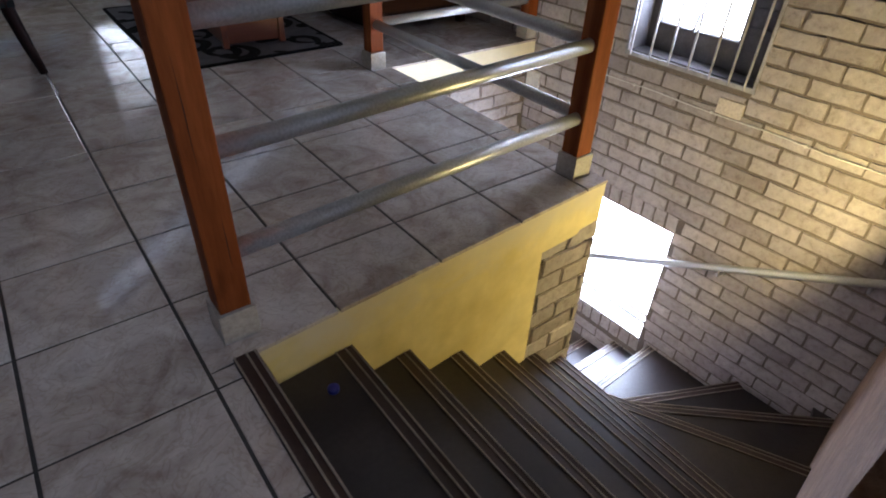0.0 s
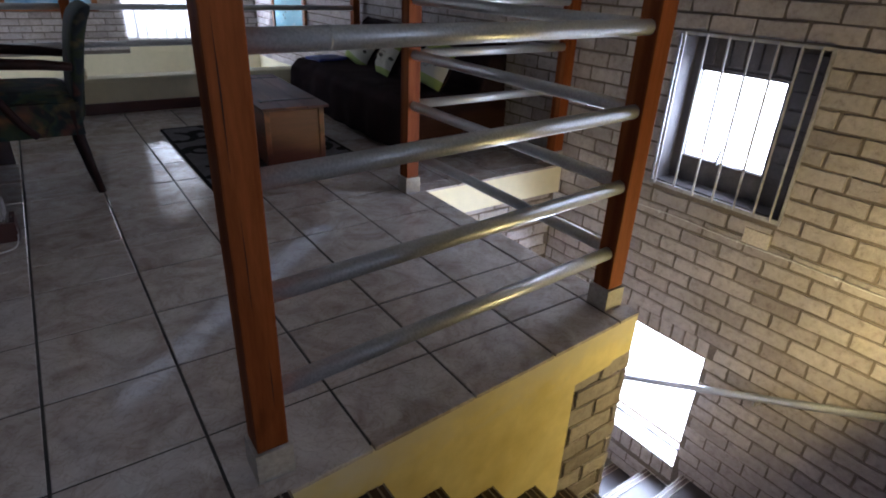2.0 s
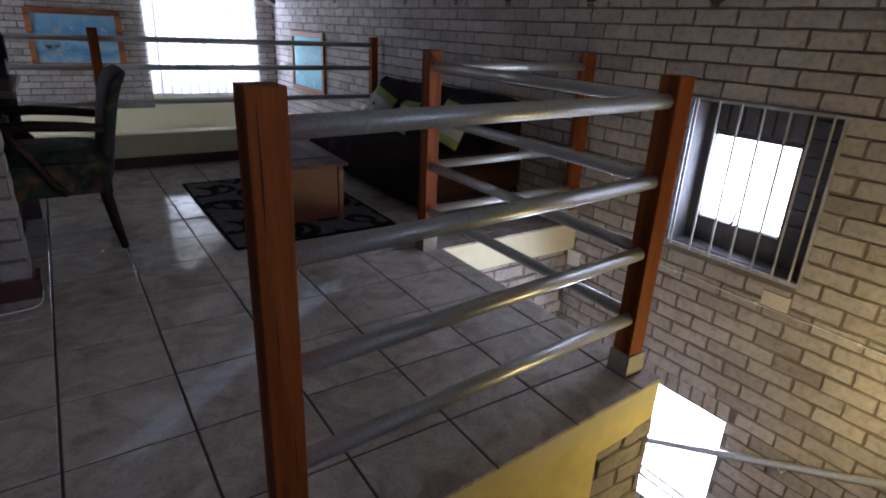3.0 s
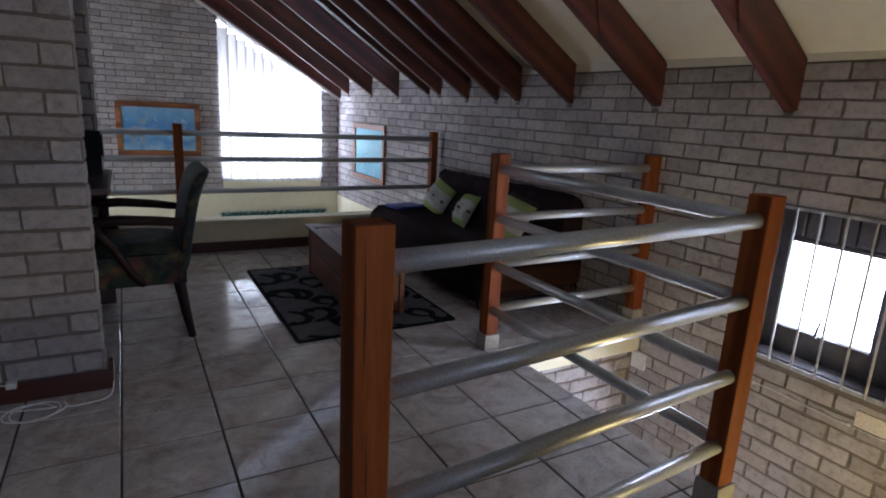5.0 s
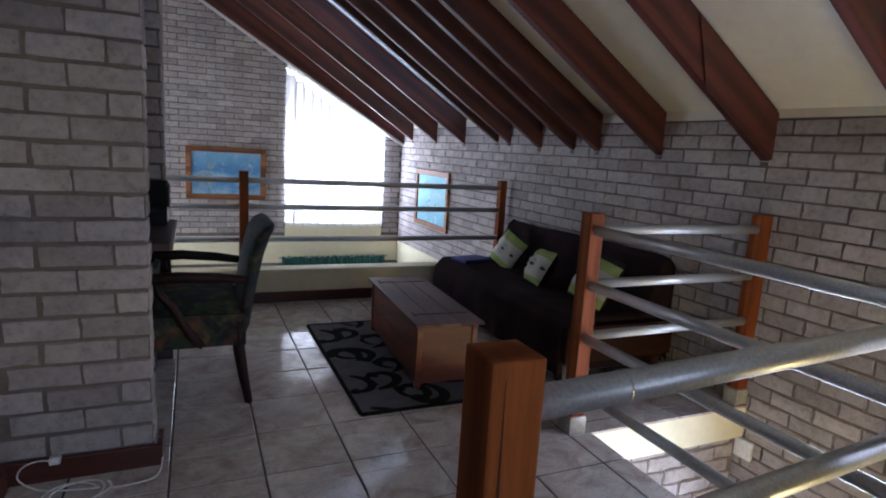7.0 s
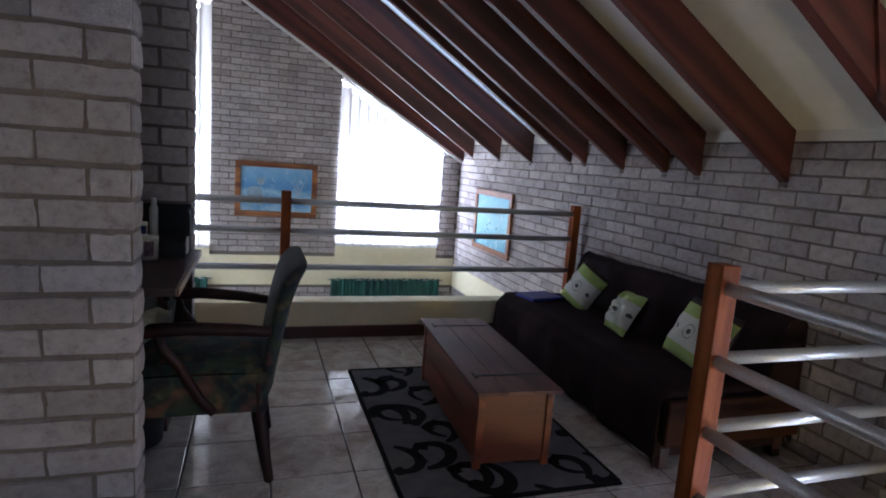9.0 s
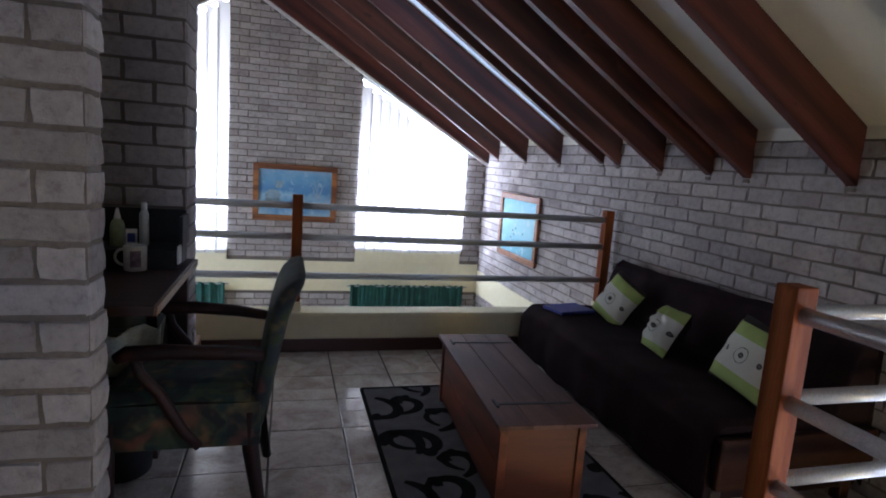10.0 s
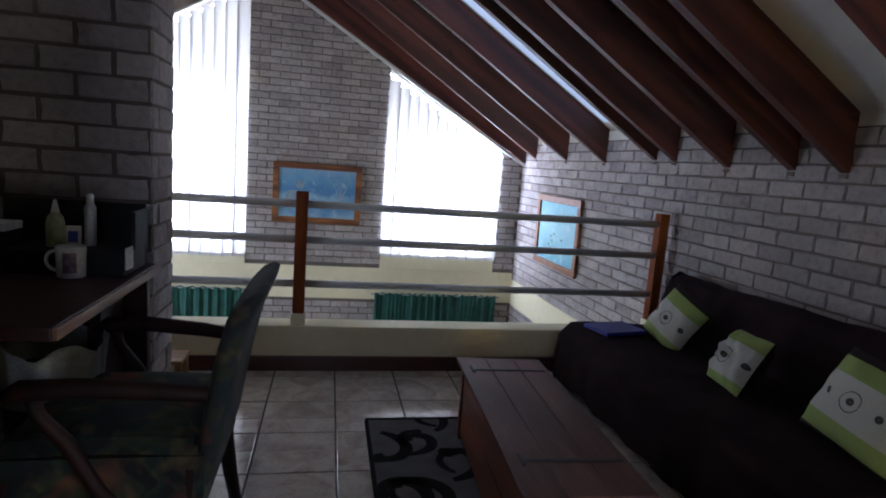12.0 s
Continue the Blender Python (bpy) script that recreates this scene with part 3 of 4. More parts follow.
for k in range(1, 5):
    y = 3.21 + 0.23 * k
    step((SX + 0.012, y), (wall_x(y), y), (SX + 0.012, y - 0.23), (wall_x(y), y - 0.23), -1.592 - 0.152 * k, 0.22)
cap = thing("bottle_cap", pose(1.050, 2.873, -0.1445), "small dark blue plastic cap lying on a stair tread", "cap")
part("cap", turned([(0.015, 0), (0.0155, 0.002), (0.0150, 0.010), (0.013, 0.012), (0.0, 0.0125)], 20), surface("blue_plastic", (0.006, 0.008, 0.12), (0.010, 0.014, 0.20), 30, 90, 0.4, 0.02), cap, smooth=True)
rail = thing("handrail", pose(3.25, 3.0, -0.9), "pale painted steel handrail along the brick stair wall", "handrail")
hx = lambda y: wall_x(y) - 0.07
hz = lambda y: -1.158 + (3.712 - y) * 0.494
part("tube", tubed([(hx(y) - 3.25, y - 3.0, hz(y) + 0.9) for y in (2.05, 2.6, 3.2, 3.8, 4.3)], 0.019), STEEL, rail, smooth=True)
for y in (2.35, 2.95, 3.95):
    part("bracket", tubed([(hx(y) - 3.25, y - 3.0, hz(y) + 0.885), (hx(y) - 3.25, y - 3.0, hz(y) + 0.85), (wall_x(y) - 3.255, y - 3.0, hz(y) + 0.84)], 0.008, 8), BAR, rail, smooth=True)

wire = thing("wall_wire", E_FRAME @ pose(-0.018, 2.2, -0.058), "thin pale cable pinned along the brick wall", "cable")
part("cord", tubed([(0.002 * math.sin(k * 1.7), k * 0.09, 0.003 * math.sin(k * 0.9)) for k in range(21)], 0.0032, 6), WHITE, wire, smooth=True)
for k in (2, 7, 12, 17):
    part("clip", boxed(-0.005, 0.006, k * 0.09 - 0.006, k * 0.09 + 0.006, -0.007, 0.007), WHITE, wire)

# ---- balustrades ----
def balustrade(name, posts, spans, heights, label, r=0.0225, size=0.083, base=0.0, plinth=0.06, top=1.02):
    x0, y0 = posts[0]
    b = thing(name, pose(x0, y0, base), label, "balustrade")
    for x, y in posts:
        p = part("post", boxed(-size / 2, size / 2, -size / 2, size / 2, plinth, top - base, bevel=0.004), POST, b)
        p.location = (x - x0, y - y0, 0)
        if plinth > 0.0:
            q = part("plinth", boxed(-size / 2 - 0.008, size / 2 + 0.008, -size / 2 - 0.008, size / 2 + 0.008, 0, plinth, bevel=0.003), CREAM if base else PLINTH, b, "tile-clad post foot")
            q.location = (x - x0, y - y0, 0)
    for i, j in spans:
        (xa, ya), (xb, yb) = posts[i], posts[j]
        d = (Vector((xb, yb)) - Vector((xa, ya))).normalized() * (size / 2 - 0.012)
        for h in heights:
            part("rail", tubed([(xa + d.x - x0, ya + d.y - y0, h - base), (xb - d.x - x0, yb - d.y - y0, h - base)], r, 20), STEEL, b, smooth=True)
    return b


PLINTH = surface("plinth_tile", (0.34, 0.32, 0.28), (0.46, 0.43, 0.39), 9, 90, 0.4, 0.1)
balustrade("balustrade", [(0.9026, 3.0595), (2.182, 3.156), (2.180, 4.527), (3.268, 4.535)], [(0, 1), (1, 2), (2, 3)], (0.955, 0.708, 0.462, 0.218),
           "orange-brown timber posts with grey galvanised tube rails round the stairwell", size=0.072, plinth=0.085, top=1.031)

joint = bpy.data.objects["balustrade"]
part("pipe_joint", tubed([(0.196, 0.01478, 0.955), (0.199, 0.0150, 0.955)], 0.0232, 20), STEEL, joint, "welded joint ring in the top rail")
CRACK = surface("wood_crack", (0.030, 0.010, 0.005), (0.055, 0.018, 0.008), 20, 90, 0.9, 0.1)
for x, z0, z1, w in ((-0.018, 0.74, 1.01, 0.0012), (-0.010, 0.45, 0.66, 0.0008), (0.012, 0.20, 0.33, 0.0008)):
    bm = bmesh.new()
    prism(bm, [(x - 0.1 * w, z1), (x + w + 0.0012, (z0 + z1) / 2), (x, z0), (x - w + 0.0006, (z0 + z1) / 2)], "y", -0.0369, -0.0357)
    part("crack", bm, CRACK, joint, "dark drying crack in the post")

# kerb and far balustrade
kerb = bmesh.new()
box(kerb, -2.6, 3.24, 7.035, 7.17, -0.26, 0.232)
structure("wall_kerb", kerb, CREAM, "low cream painted kerb at the loft edge", "wall")
structure("trim_kerb_cap", boxed(-2.6, 3.24, 7.02, 7.185, 0.234, 0.264, bevel=0.006), CREAM, "cream kerb capping", "trim")
balustrade("loft_balustrade", [(-1.25, 7.10), (0.913, 7.10), (3.163, 7.10)], [(0, 1), (1, 2)], (0.953, 0.751, 0.495),
           "dark timber posts with grey tube rails on the loft kerb", 0.0215, 0.066, 0.264, 0.06, 1.024)

# skirtings
def skirting(name, pts, h=0.085):
    bm = bmesh.new()
    for (xa, ya), (xb, yb) in pts:
        box(bm, min(xa, xb), max(xa, xb), min(ya, yb), max(ya, yb), 0.001, h, bevel=0.003)
    structure(name, bm, SKIRT, "dark stained timber skirting", "skirting")


skirting("baseboard_kerb", [((0.32, 7.015), (3.24, 7.034))])
skirting("baseboard_pier", [((-0.07, 4.765), (0.44, 4.785)), ((0.42, 4.786), (0.44, 4.905))])
skirting("baseboard_west", [((-0.066, 0.2), (-0.05, 4.76))])

# ---- windows ----
GLOW, gnt, gp = nodes_of("daylight_beyond")
gp.inputs["Emission Color"].default_value = (0.92, 0.96, 1.0, 1)
gp.inputs["Emission Strength"].default_value = 6.0
structure("backdrop_north", boxed(-4, 5, 10.9, 10.95, -3, 4), GLOW, "bright overcast sky beyond the windows", "backdrop")
structure("backdrop_east", boxed(4.3, 4.35, 1.5, 6, -3, 3), GLOW, "bright sky beyond the stair windows", "backdrop")

SLAT, snt, sp = nodes_of("blind_slat")
sp.inputs["Base Color"].default_value = (0.62, 0.63, 0.63, 1)
sp.inputs["Roughness"].default_value = 0.8
tr = snt.nodes.new("ShaderNodeBsdfTranslucent")
tr.inputs["Color"].default_value = (0.238, 0.228, 0.212, 1)
mx = snt.nodes.new("ShaderNodeMixShader")
mx.inputs[0].default_value = 0.6
snt.links.new(sp.outputs[0], mx.inputs[1])
snt.links.new(tr.outputs[0], mx.inputs[2])
snt.links.new(mx.outputs[0], snt.nodes["Material Output"].inputs["Surface"])


def tall_window(name, a, b, sill, turn):
    w = tagged(new(name), "tall window with a sloping head behind vertical blinds", "window", kind="structure")
    w.location = (a, FAR_Y, sill)
    n = 3
    for k in range(n + 1):
        x = (b - a - 0.04) * k / n
        h = rake(a + x + 0.02) - sill - 0.004
        part("window_frame", boxed(x, x + 0.04, 0.15, 0.19, 0.002, h - 0.03), WHITE, w)
    part("window_frame", boxed(0.042, b - a - 0.042, 0.15, 0.19, 0.002, 0.04), WHITE, w)
    blind = thing("vertical_blind", pose(a, FAR_Y - 0.045, sill), "white vertical blind with a sloping head, slats half open", "blind")
    bm = bmesh.new()
    ha, hb = rake(a) - sill - 0.035, rake(b) - sill - 0.035
    prism(bm, [(0.005, ha), (b - a - 0.005, hb), (b - a - 0.005, hb + 0.018), (0.005, ha + 0.018)], "y", -0.02, 0.02)
    part("head_rail", bm, WHITE, blind)
    count = int((b - a) / 0.108)
    for k in range(count):
        x = 0.058 + k * (b - a - 0.116) / (count - 1)
        h = ha + (hb - ha) * x / (b - a) - 0.055
        lo = -0.03 + rng.uniform(-.004, .004)
        ang = turn + rng.uniform(-4, 4)
        s = part("slat", sheet(4, 1, lambda u, v: ((u - 0.5) * 0.127, 0.006 * math.sin(u * math.pi), lo + v * (h - lo))), SLAT, blind)
        s.matrix_local = pose(x, 0, 0, 0, 0, ang)
        wt = part("weight", boxed(-0.055, 0.055, -0.004, 0.006, lo - 0.004, lo + 0.03), WHITE, s)
    return w


tall_window("window_1", *WIN_R, -15)
tall_window("window_2", *WIN_L, 15)


def curtain(x0, x1, z0, z1, seed):
    c = thing("curtain", pose(x0, FAR_Y - 0.08, z1), "gathered dark green curtain in the lower room", "curtain", "green curtains")
    r = random.Random(seed)
    ph = r.uniform(0, 6)
    bm = sheet(140, 10, lambda u, v: (u * (x1 - x0), (0.024 * math.sin(u * (x1 - x0) * 46 + ph + 3.4 * math.sin(u * 7 + ph)) + 0.010 * math.sin(u * (x1 - x0) * 141 + 2 * ph)) * (0.5 + 0.5 * (1 - v)), -(1 - v) * (z1 - z0) + 0.006 * math.sin(u * 60)), 0.003)
    part("cloth", bm, GREEN, c, smooth=True)
    part("rod", tubed([(-0.04, 0.01, -0.015), (x1 - x0 + 0.04, 0.01, -0.015)], 0.009, 10), BAR, c)


GREEN = surface("green_cloth", (0.007, 0.056, 0.043), (0.015, 0.105, 0.078), 9, 300, 0.75, 0.3)
curtain(1.60, 2.30, -1.9, -0.215, 1)
curtain(2.28, 3.00, -1.9, -0.215, 2)
curtain(-0.9, 0.20, -1.9, -0.205, 3)

# plaster patch beside the slab edge, and one smooth pale brick under the window
structure("trim_patch", boxed(-0.022, 0.004, 4.41, 4.515, -0.30, -0.192, bevel=0.008, m=E_FRAME), WHITE, "white plaster patch on the brick wall", "trim")
pale = part("brick", boxed(-0.0125, 0.004, 3.139, 3.268, -0.055, 0.022, bevel=0.003, m=E_FRAME), surface("pale_block", (0.52, 0.46, 0.38), (0.60, 0.54, 0.46), 9, 90, 0.9, 0.1), wall_east, "smooth pale replacement brick")

# barred stair window
sw = tagged(new("window_3"), "small stair window in a deep brick reveal", "window", kind="structure")
sw.matrix_world = E_FRAME
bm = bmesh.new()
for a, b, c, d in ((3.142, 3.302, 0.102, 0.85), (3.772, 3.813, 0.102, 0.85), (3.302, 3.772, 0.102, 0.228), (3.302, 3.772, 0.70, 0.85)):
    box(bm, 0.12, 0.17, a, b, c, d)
part("window_frame", bm, WINDOW_DARK, sw)
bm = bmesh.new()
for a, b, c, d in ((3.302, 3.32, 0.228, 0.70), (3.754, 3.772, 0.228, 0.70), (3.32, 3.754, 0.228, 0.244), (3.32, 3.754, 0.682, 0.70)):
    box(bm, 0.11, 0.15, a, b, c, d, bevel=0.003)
part("sash", bm, WINDOW_DARK, sw)
part("stay", tubed([(0.10, 3.545, 0.24), (0.085, 3.545, 0.245), (0.085, 3.53, 0.33)], 0.006, 8), IRON, sw, "black casement stay")
# thin dark liners cover the mortar sides of the reveal
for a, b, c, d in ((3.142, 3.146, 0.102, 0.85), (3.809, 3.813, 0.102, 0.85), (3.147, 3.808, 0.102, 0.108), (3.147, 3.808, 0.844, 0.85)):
    part("reveal", boxed(0.002, 0.119, a, b, c, d), WINDOW_DARK, sw, "dark window reveal")
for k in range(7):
    part("brick", boxed(0.106, 0.119, 3.155, 3.290, 0.25 + k * 0.083, 0.324 + k * 0.083, bevel=0.006), WINDOW_DARK, sw)
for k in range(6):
    part("brick", boxed(0.106, 0.119, 3.315 + k * 0.076, 3.383 + k * 0.076, 0.715, 0.838, bevel=0.006), WINDOW_DARK, sw)
bars = thing("window_grille", E_FRAME @ pose(-0.012, 3.118, 0.08), "pale painted steel burglar bars over the stair window", "grille")
W, Hh = 0.715, 0.785
for a, b, c, d in ((0, W, 0, 0.022), (0, W, Hh - 0.014, Hh), (0, 0.014, 0.023, Hh - 0.015), (W - 0.014, W, 0.023, Hh - 0.015)):
    part("flat_bar", boxed(-0.004, 0.004, a, b, c, d, bevel=0.001), BAR, bars)
for y in (0.049, 0.128, 0.227, 0.342, 0.452, 0.562, 0.680):
    part("bar", tubed([(-0.010, y, 0.005), (-0.010, y, Hh - 0.005)], 0.006, 8), BAR, bars)
lw = tagged(new("window_4"), "low stair window with daylight", "window", kind="structure")
lw.matrix_world = E_FRAME
bm = bmesh.new()
for a, b, c, d in ((3.282, 3.31, -1.598, -0.782), (4.07, 4.098, -1.598, -0.782), (3.31, 4.07, -1.598, -1.57), (3.31, 4.07, -0.81, -0.782)):
    box(bm, 0.14, 0.18, a, b, c, d)
part("window_frame", bm, BAR, lw)
part("window_sill", boxed(0.0, 0.138, 3.282, 4.098, -1.599, -1.59), WHITE, lw)
lampob = thing("wall_lamp", pose(2.78, 2.127, -0.16, 0, 0, 7.8), "small warm bulkhead lamp on the stair wall", "lamp")
part("base", boxed(-0.06, 0.06, 0.001, 0.03, -0.06, 0.06, bevel=0.006), WHITE, lampob)

# ---- things in the loft ----
RUGG = surface("rug_grey_pile", (0.105, 0.100, 0.104), (0.150, 0.143, 0.148), 12, 420, 0.98, 0.7, depth=0.006, gloss=0.1)
RUGB = surface("rug_black_pile", (0.008, 0.0075, 0.008), (0.014, 0.013, 0.014), 14, 420, 0.98, 0.7, depth=0.006, gloss=0.1)
rug = thing("rug", pose(1.275, 4.94, 0.0), "black and grey rug with scrolling leaf pattern under the chest", "rug")
RW, RL = 0.945, 1.42
part("carpet", sheet(24, 36, lambda u, v: (RW * u + 0.004 * math.sin(v * 17), RL * v + 0.004 * math.sin(u * 13), 0.0105 + 0.0006 * noise.noise((u * 5, v * 7, 0))), 0.009), RUGG, rug)


def scroll(x, y, size, turn, hand, curl, fat):
    """A tapering stroke that curls into a bulb."""
    n, left, right, centre = 26, [], [], []
    px, py, a = x, y, turn
    for k in range(n + 1):
        t = k / n
        w = size * fat * (0.25 + 1.5 * t * (1 - t) + (0.55 if t > 0.86 else 0.0) * math.sin((t - 0.86) / 0.14 * math.pi))
        nx, ny = -math.sin(a), math.cos(a)
        left.append((px + nx * w, py + ny * w))
        right.append((px - nx * w, py - ny * w))
        a += hand * curl * (0.35 + 1.5 * t) / n
        px += math.cos(a) * size * 2.2 / n
        py += math.sin(a) * size * 2.2 / n
    bm = bmesh.new()
    clamp = lambda p: (min(max(p[0], 0.012), RW - 0.012), min(max(p[1], 0.012), RL - 0.012))
    rows = [[bm.verts.new((*clamp(p), h)) for p in side] for side, h in ((left, 0.009), (left, 0.0122), (right, 0.0122), (right, 0.009))]
    for r, s in zip(rows, rows[1:]):
        for k in range(n):
            bm.faces.new((r[k], r[k + 1], s[k + 1], s[k]))
    return part("scroll", bm, RUGB, rug)


rr = random.Random(11)
for row in range(7):
    for col in range(4):
        hand = 1 if (row + col) % 2 else -1
        x, y = 0.06 + col * 0.25 + (0.10 if row % 2 else 0.0), 0.05 + row * 0.205
        t0 = rr.uniform(-0.5, 0.5) + (0.5 if hand > 0 else -0.2)
        scroll(x, y, 0.165 + rr.uniform(-.02, .03), t0, hand, 3.7 + rr.uniform(-.5, .6), 0.25)
        if (row + col) % 2:
            scroll(x + 0.02, y + 0.05, 0.11, t0 + 2.2, -hand, 2.8, 0.23)
for a, b_, c, d in ((0, RW, -0.006, 0.014), (0, RW, RL - 0.014, RL + 0.006), (-0.006, 0.012, 0.015, RL - 0.015), (RW - 0.012, RW + 0.006, 0.015, RL - 0.015)):
    part("border", boxed(a, b_, c, d, 0.001, 0.013, bevel=0.003), RUGB, rug)

CH = pose(1.60, 5.11, 0.013, 0, 0, -3.0)
chest = thing("wooden_chest", CH, "low red-brown wooden chest with plank lid standing on the rug", "chest")
L, D, H = 1.095, 0.385, 0.342
for name, a in (("side_panel", (0.028, 0.043, 0.075, L - 0.075)), ("side_panel", (D - 0.043, D - 0.028, 0.075, L - 0.075))):
    for k in range(2):
        z0 = 0.02 + k * 0.157
        part(name, boxed(a[0], a[1], a[2] - 0.03, a[3] + 0.03, z0, z0 + 0.154, bevel=0.003), CHESTW, chest)
for y in (0.045, L - 0.061):
    part("end_panel", boxed(0.044, D - 0.044, y, y + 0.016, 0.02, 0.331, bevel=0.003), CHESTE, chest)
for x in (0.020, D - 0.052):
    for y in (0.036, L - 0.068):
        part("corner_post", boxed(x, x + 0.032, y, y + 0.032, 0, H, bevel=0.004), CHESTW, chest)
for k in range(3):
    w = D / 3
    part("lid_plank", boxed(k * w + 0.0008, (k + 1) * w - 0.0008, 0, L, H, H + 0.017, bevel=0.003), LIDW, chest)
for y in (0.18, L - 0.16):
    h = part("strap_hinge", boxed(D * 0.12, D - 0.02, y, y + 0.016, H + 0.0175, H + 0.021, bevel=0.001), IRON, chest, "black iron strap hinge")
    part("pin", boxed(D * 0.10, D * 0.13, y - 0.026, y + 0.042, H + 0.0175, H + 0.025, bevel=0.002), IRON, h)

# sofa under a dark throw
sofa = thing("sofa", pose(2.845, 5.905, 0), "low sofa covered with a dark brown throw", "sofa")


def lump(x, y, z, s=0.012):
    return s * noise.noise((x * 4.1, y * 3.3, z * 4.0)) + s * 0.5 * noise.noise((x * 11, y * 9, z * 10))


SEC = [(-0.43, 0.05), (-0.435, 0.20), (-0.42, 0.33), (-0.36, 0.385), (-0.20, 0.385), (0.0, 0.375), (0.12, 0.375), (0.175, 0.42), (0.225, 0.58), (0.26, 0.69), (0.31, 0.725), (0.36, 0.70), (0.375, 0.55), (0.375, 0.10)]


def throw(u, v):
    f = u * (len(SEC) - 1)
    i = min(int(f), len(SEC) - 2)
    t = f - i
    x = SEC[i][0] * (1 - t) + SEC[i + 1][0] * t
    z = SEC[i][1] * (1 - t) + SEC[i + 1][1] * t
    y = -0.90 + 1.85 * v
    end = max(0.0, abs(v - 0.5) * 2 - 0.94) / 0.06
    if u < 0.25:
        x -= 0.010 * math.sin(y * 16 + 2 * math.sin(y * 3)) * (1 - u / 0.25)
    return (x + lump(x, y, z), y + lump(z, x, y) * 0.6, z - 0.035 * end * end + lump(y, z, x, 0.010) - (0.03 * v if u > 0.5 else 0))


part("throw", sheet(66, 110, throw, 0.008), BROWNCLOTH, sofa, smooth=True)
for y, n in ((-0.875, "end_panel"), (0.92, "end_panel")):
    bm = bmesh.new()
    prism(bm, [(p, q - 0.022) for p, q in SEC[1:13]] + [(0.355, 0.06), (-0.40, 0.06)], "y", y - 0.012, y + 0.012)
    part(n, bm, BROWNCLOTH, sofa)
SOFAW = wood_material("sofa_wood", (0.020, 0.0075, 0.0045), (0.038, 0.014, 0.0075), "x", 0.85, 7)
SOFAW.node_tree.nodes["Principled BSDF"].inputs["Specular IOR Level"].default_value = 0.15
part("base_frame", boxed(-0.41, 0.36, -0.945, -0.905, 0.13, 0.34, bevel=0.012), SOFAW, sofa, "dark brown wooden sofa end")
part("seat_base", boxed(-0.40, 0.34, -0.86, 0.90, 0.09, 0.30), DARKW, sofa)
for x in (-0.36, 0.30):
    for y in (-0.87, 0.85):
        part("leg", boxed(x - 0.025, x + 0.025, y - 0.025, y + 0.025, 0, 0.10, bevel=0.004), DARKW, sofa)


def cushion_material():
    m, nt, p = nodes_of("cushion_cloth")
    tc = nt.nodes.new("ShaderNodeTexCoord")
    sep = nt.nodes.new("ShaderNodeSeparateXYZ")
    nt.links.new(tc.outputs["Object"], sep.inputs[0])
    mr = nt.nodes.new("ShaderNodeMapRange")
    mr.inputs[1].default_value, mr.inputs[2].default_value = -0.2, 0.2
    nt.links.new(sep.outputs["Y"], mr.inputs[0])
    green, cream, brown = (0.30, 0.38, 0.11), (0.50, 0.49, 0.43), (0.020, 0.010, 0.008)
    r = nt.nodes.new("ShaderNodeValToRGB")
    r.color_ramp.interpolation = "CONSTANT"
    els = r.color_ramp.elements
    for _ in range(3):
        els.new(0.5)
    for e, (pos, col) in zip(els, ((0.0, brown), (0.12, green), (0.27, cream), (0.66, green), (0.82, brown))):
        e.position, e.color = pos, (*col, 1)
    nt.links.new(mr.outputs[0], r.inputs["Fac"])
    fine = noise_of(nt, tc.outputs["Object"], 300, 3)
    cc = blend(nt, r.outputs["Color"], ramp(nt, fine, [(0.3, (0.85, 0.85, 0.85)), (0.7, (1.05, 1.05, 1.05))]), 1.0, "MULTIPLY")
    nt.links.new(cc, p.inputs["Base Color"])
    p.inputs["Roughness"].default_value = 0.9
    bump(nt, p, fine, 0.3, 0.002)
    return m


CUSH = cushion_material()
DOT = surface("cushion_dot", (0.05, 0.045, 0.04), (0.09, 0.085, 0.075), 20, 300, 0.9, 0.2)


def cushion(m, label, crumple=0.0, w=0.40, h=0.38):
    c = thing("cushion", m, label, "cushion", "cushions on the sofa")

    def skin(side):
        def f(u, v):
            x, y = (u - 0.5) * 2, (v - 0.5) * 2
            bulge = max(0.0, (1 - abs(x) ** 2.6)) ** 0.55 * max(0.0, (1 - abs(y) ** 2.6)) ** 0.55
            pinch = 1 - 0.06 * (1 - abs(x * y))
            wr = crumple * noise.noise((x * 3.3, y * 3.0, side)) * bulge
            return (x * w / 2 * pinch, y * h / 2 * pinch, side * (0.072 * bulge + 0.002) + wr)
        return f
    part("front", sheet(22, 22, skin(1)), CUSH, c, smooth=True)
    part("back", sheet(22, 22, skin(-1)), BROWNCLOTH, c, smooth=True)

    def patch(cx, cy, r0, r1, n=24):
        bm = bmesh.new()
        f = skin(1)
        ring = []
        for r in (r0, r1):
            ring.append([bm.verts.new(Vector(f((cx + r * math.cos(a)) / w + 0.5, (cy + r * math.sin(a)) / h + 0.5)) + Vector((0, 0, 0.0015))) for a in [2 * math.pi * k / n for k in range(n)]])
        for k in range(n):
            bm.faces.new((ring[0][k], ring[0][(k + 1) % n], ring[1][(k + 1) % n], ring[1][k]))
        return bm
    for cx in (-0.115, 0.0, 0.115):
        part("dot", patch(cx, -0.012, 0.0015, 0.014), DOT, c)
    part("ring", patch(0, -0.012, 0.036, 0.040), DOT, c)
    return c


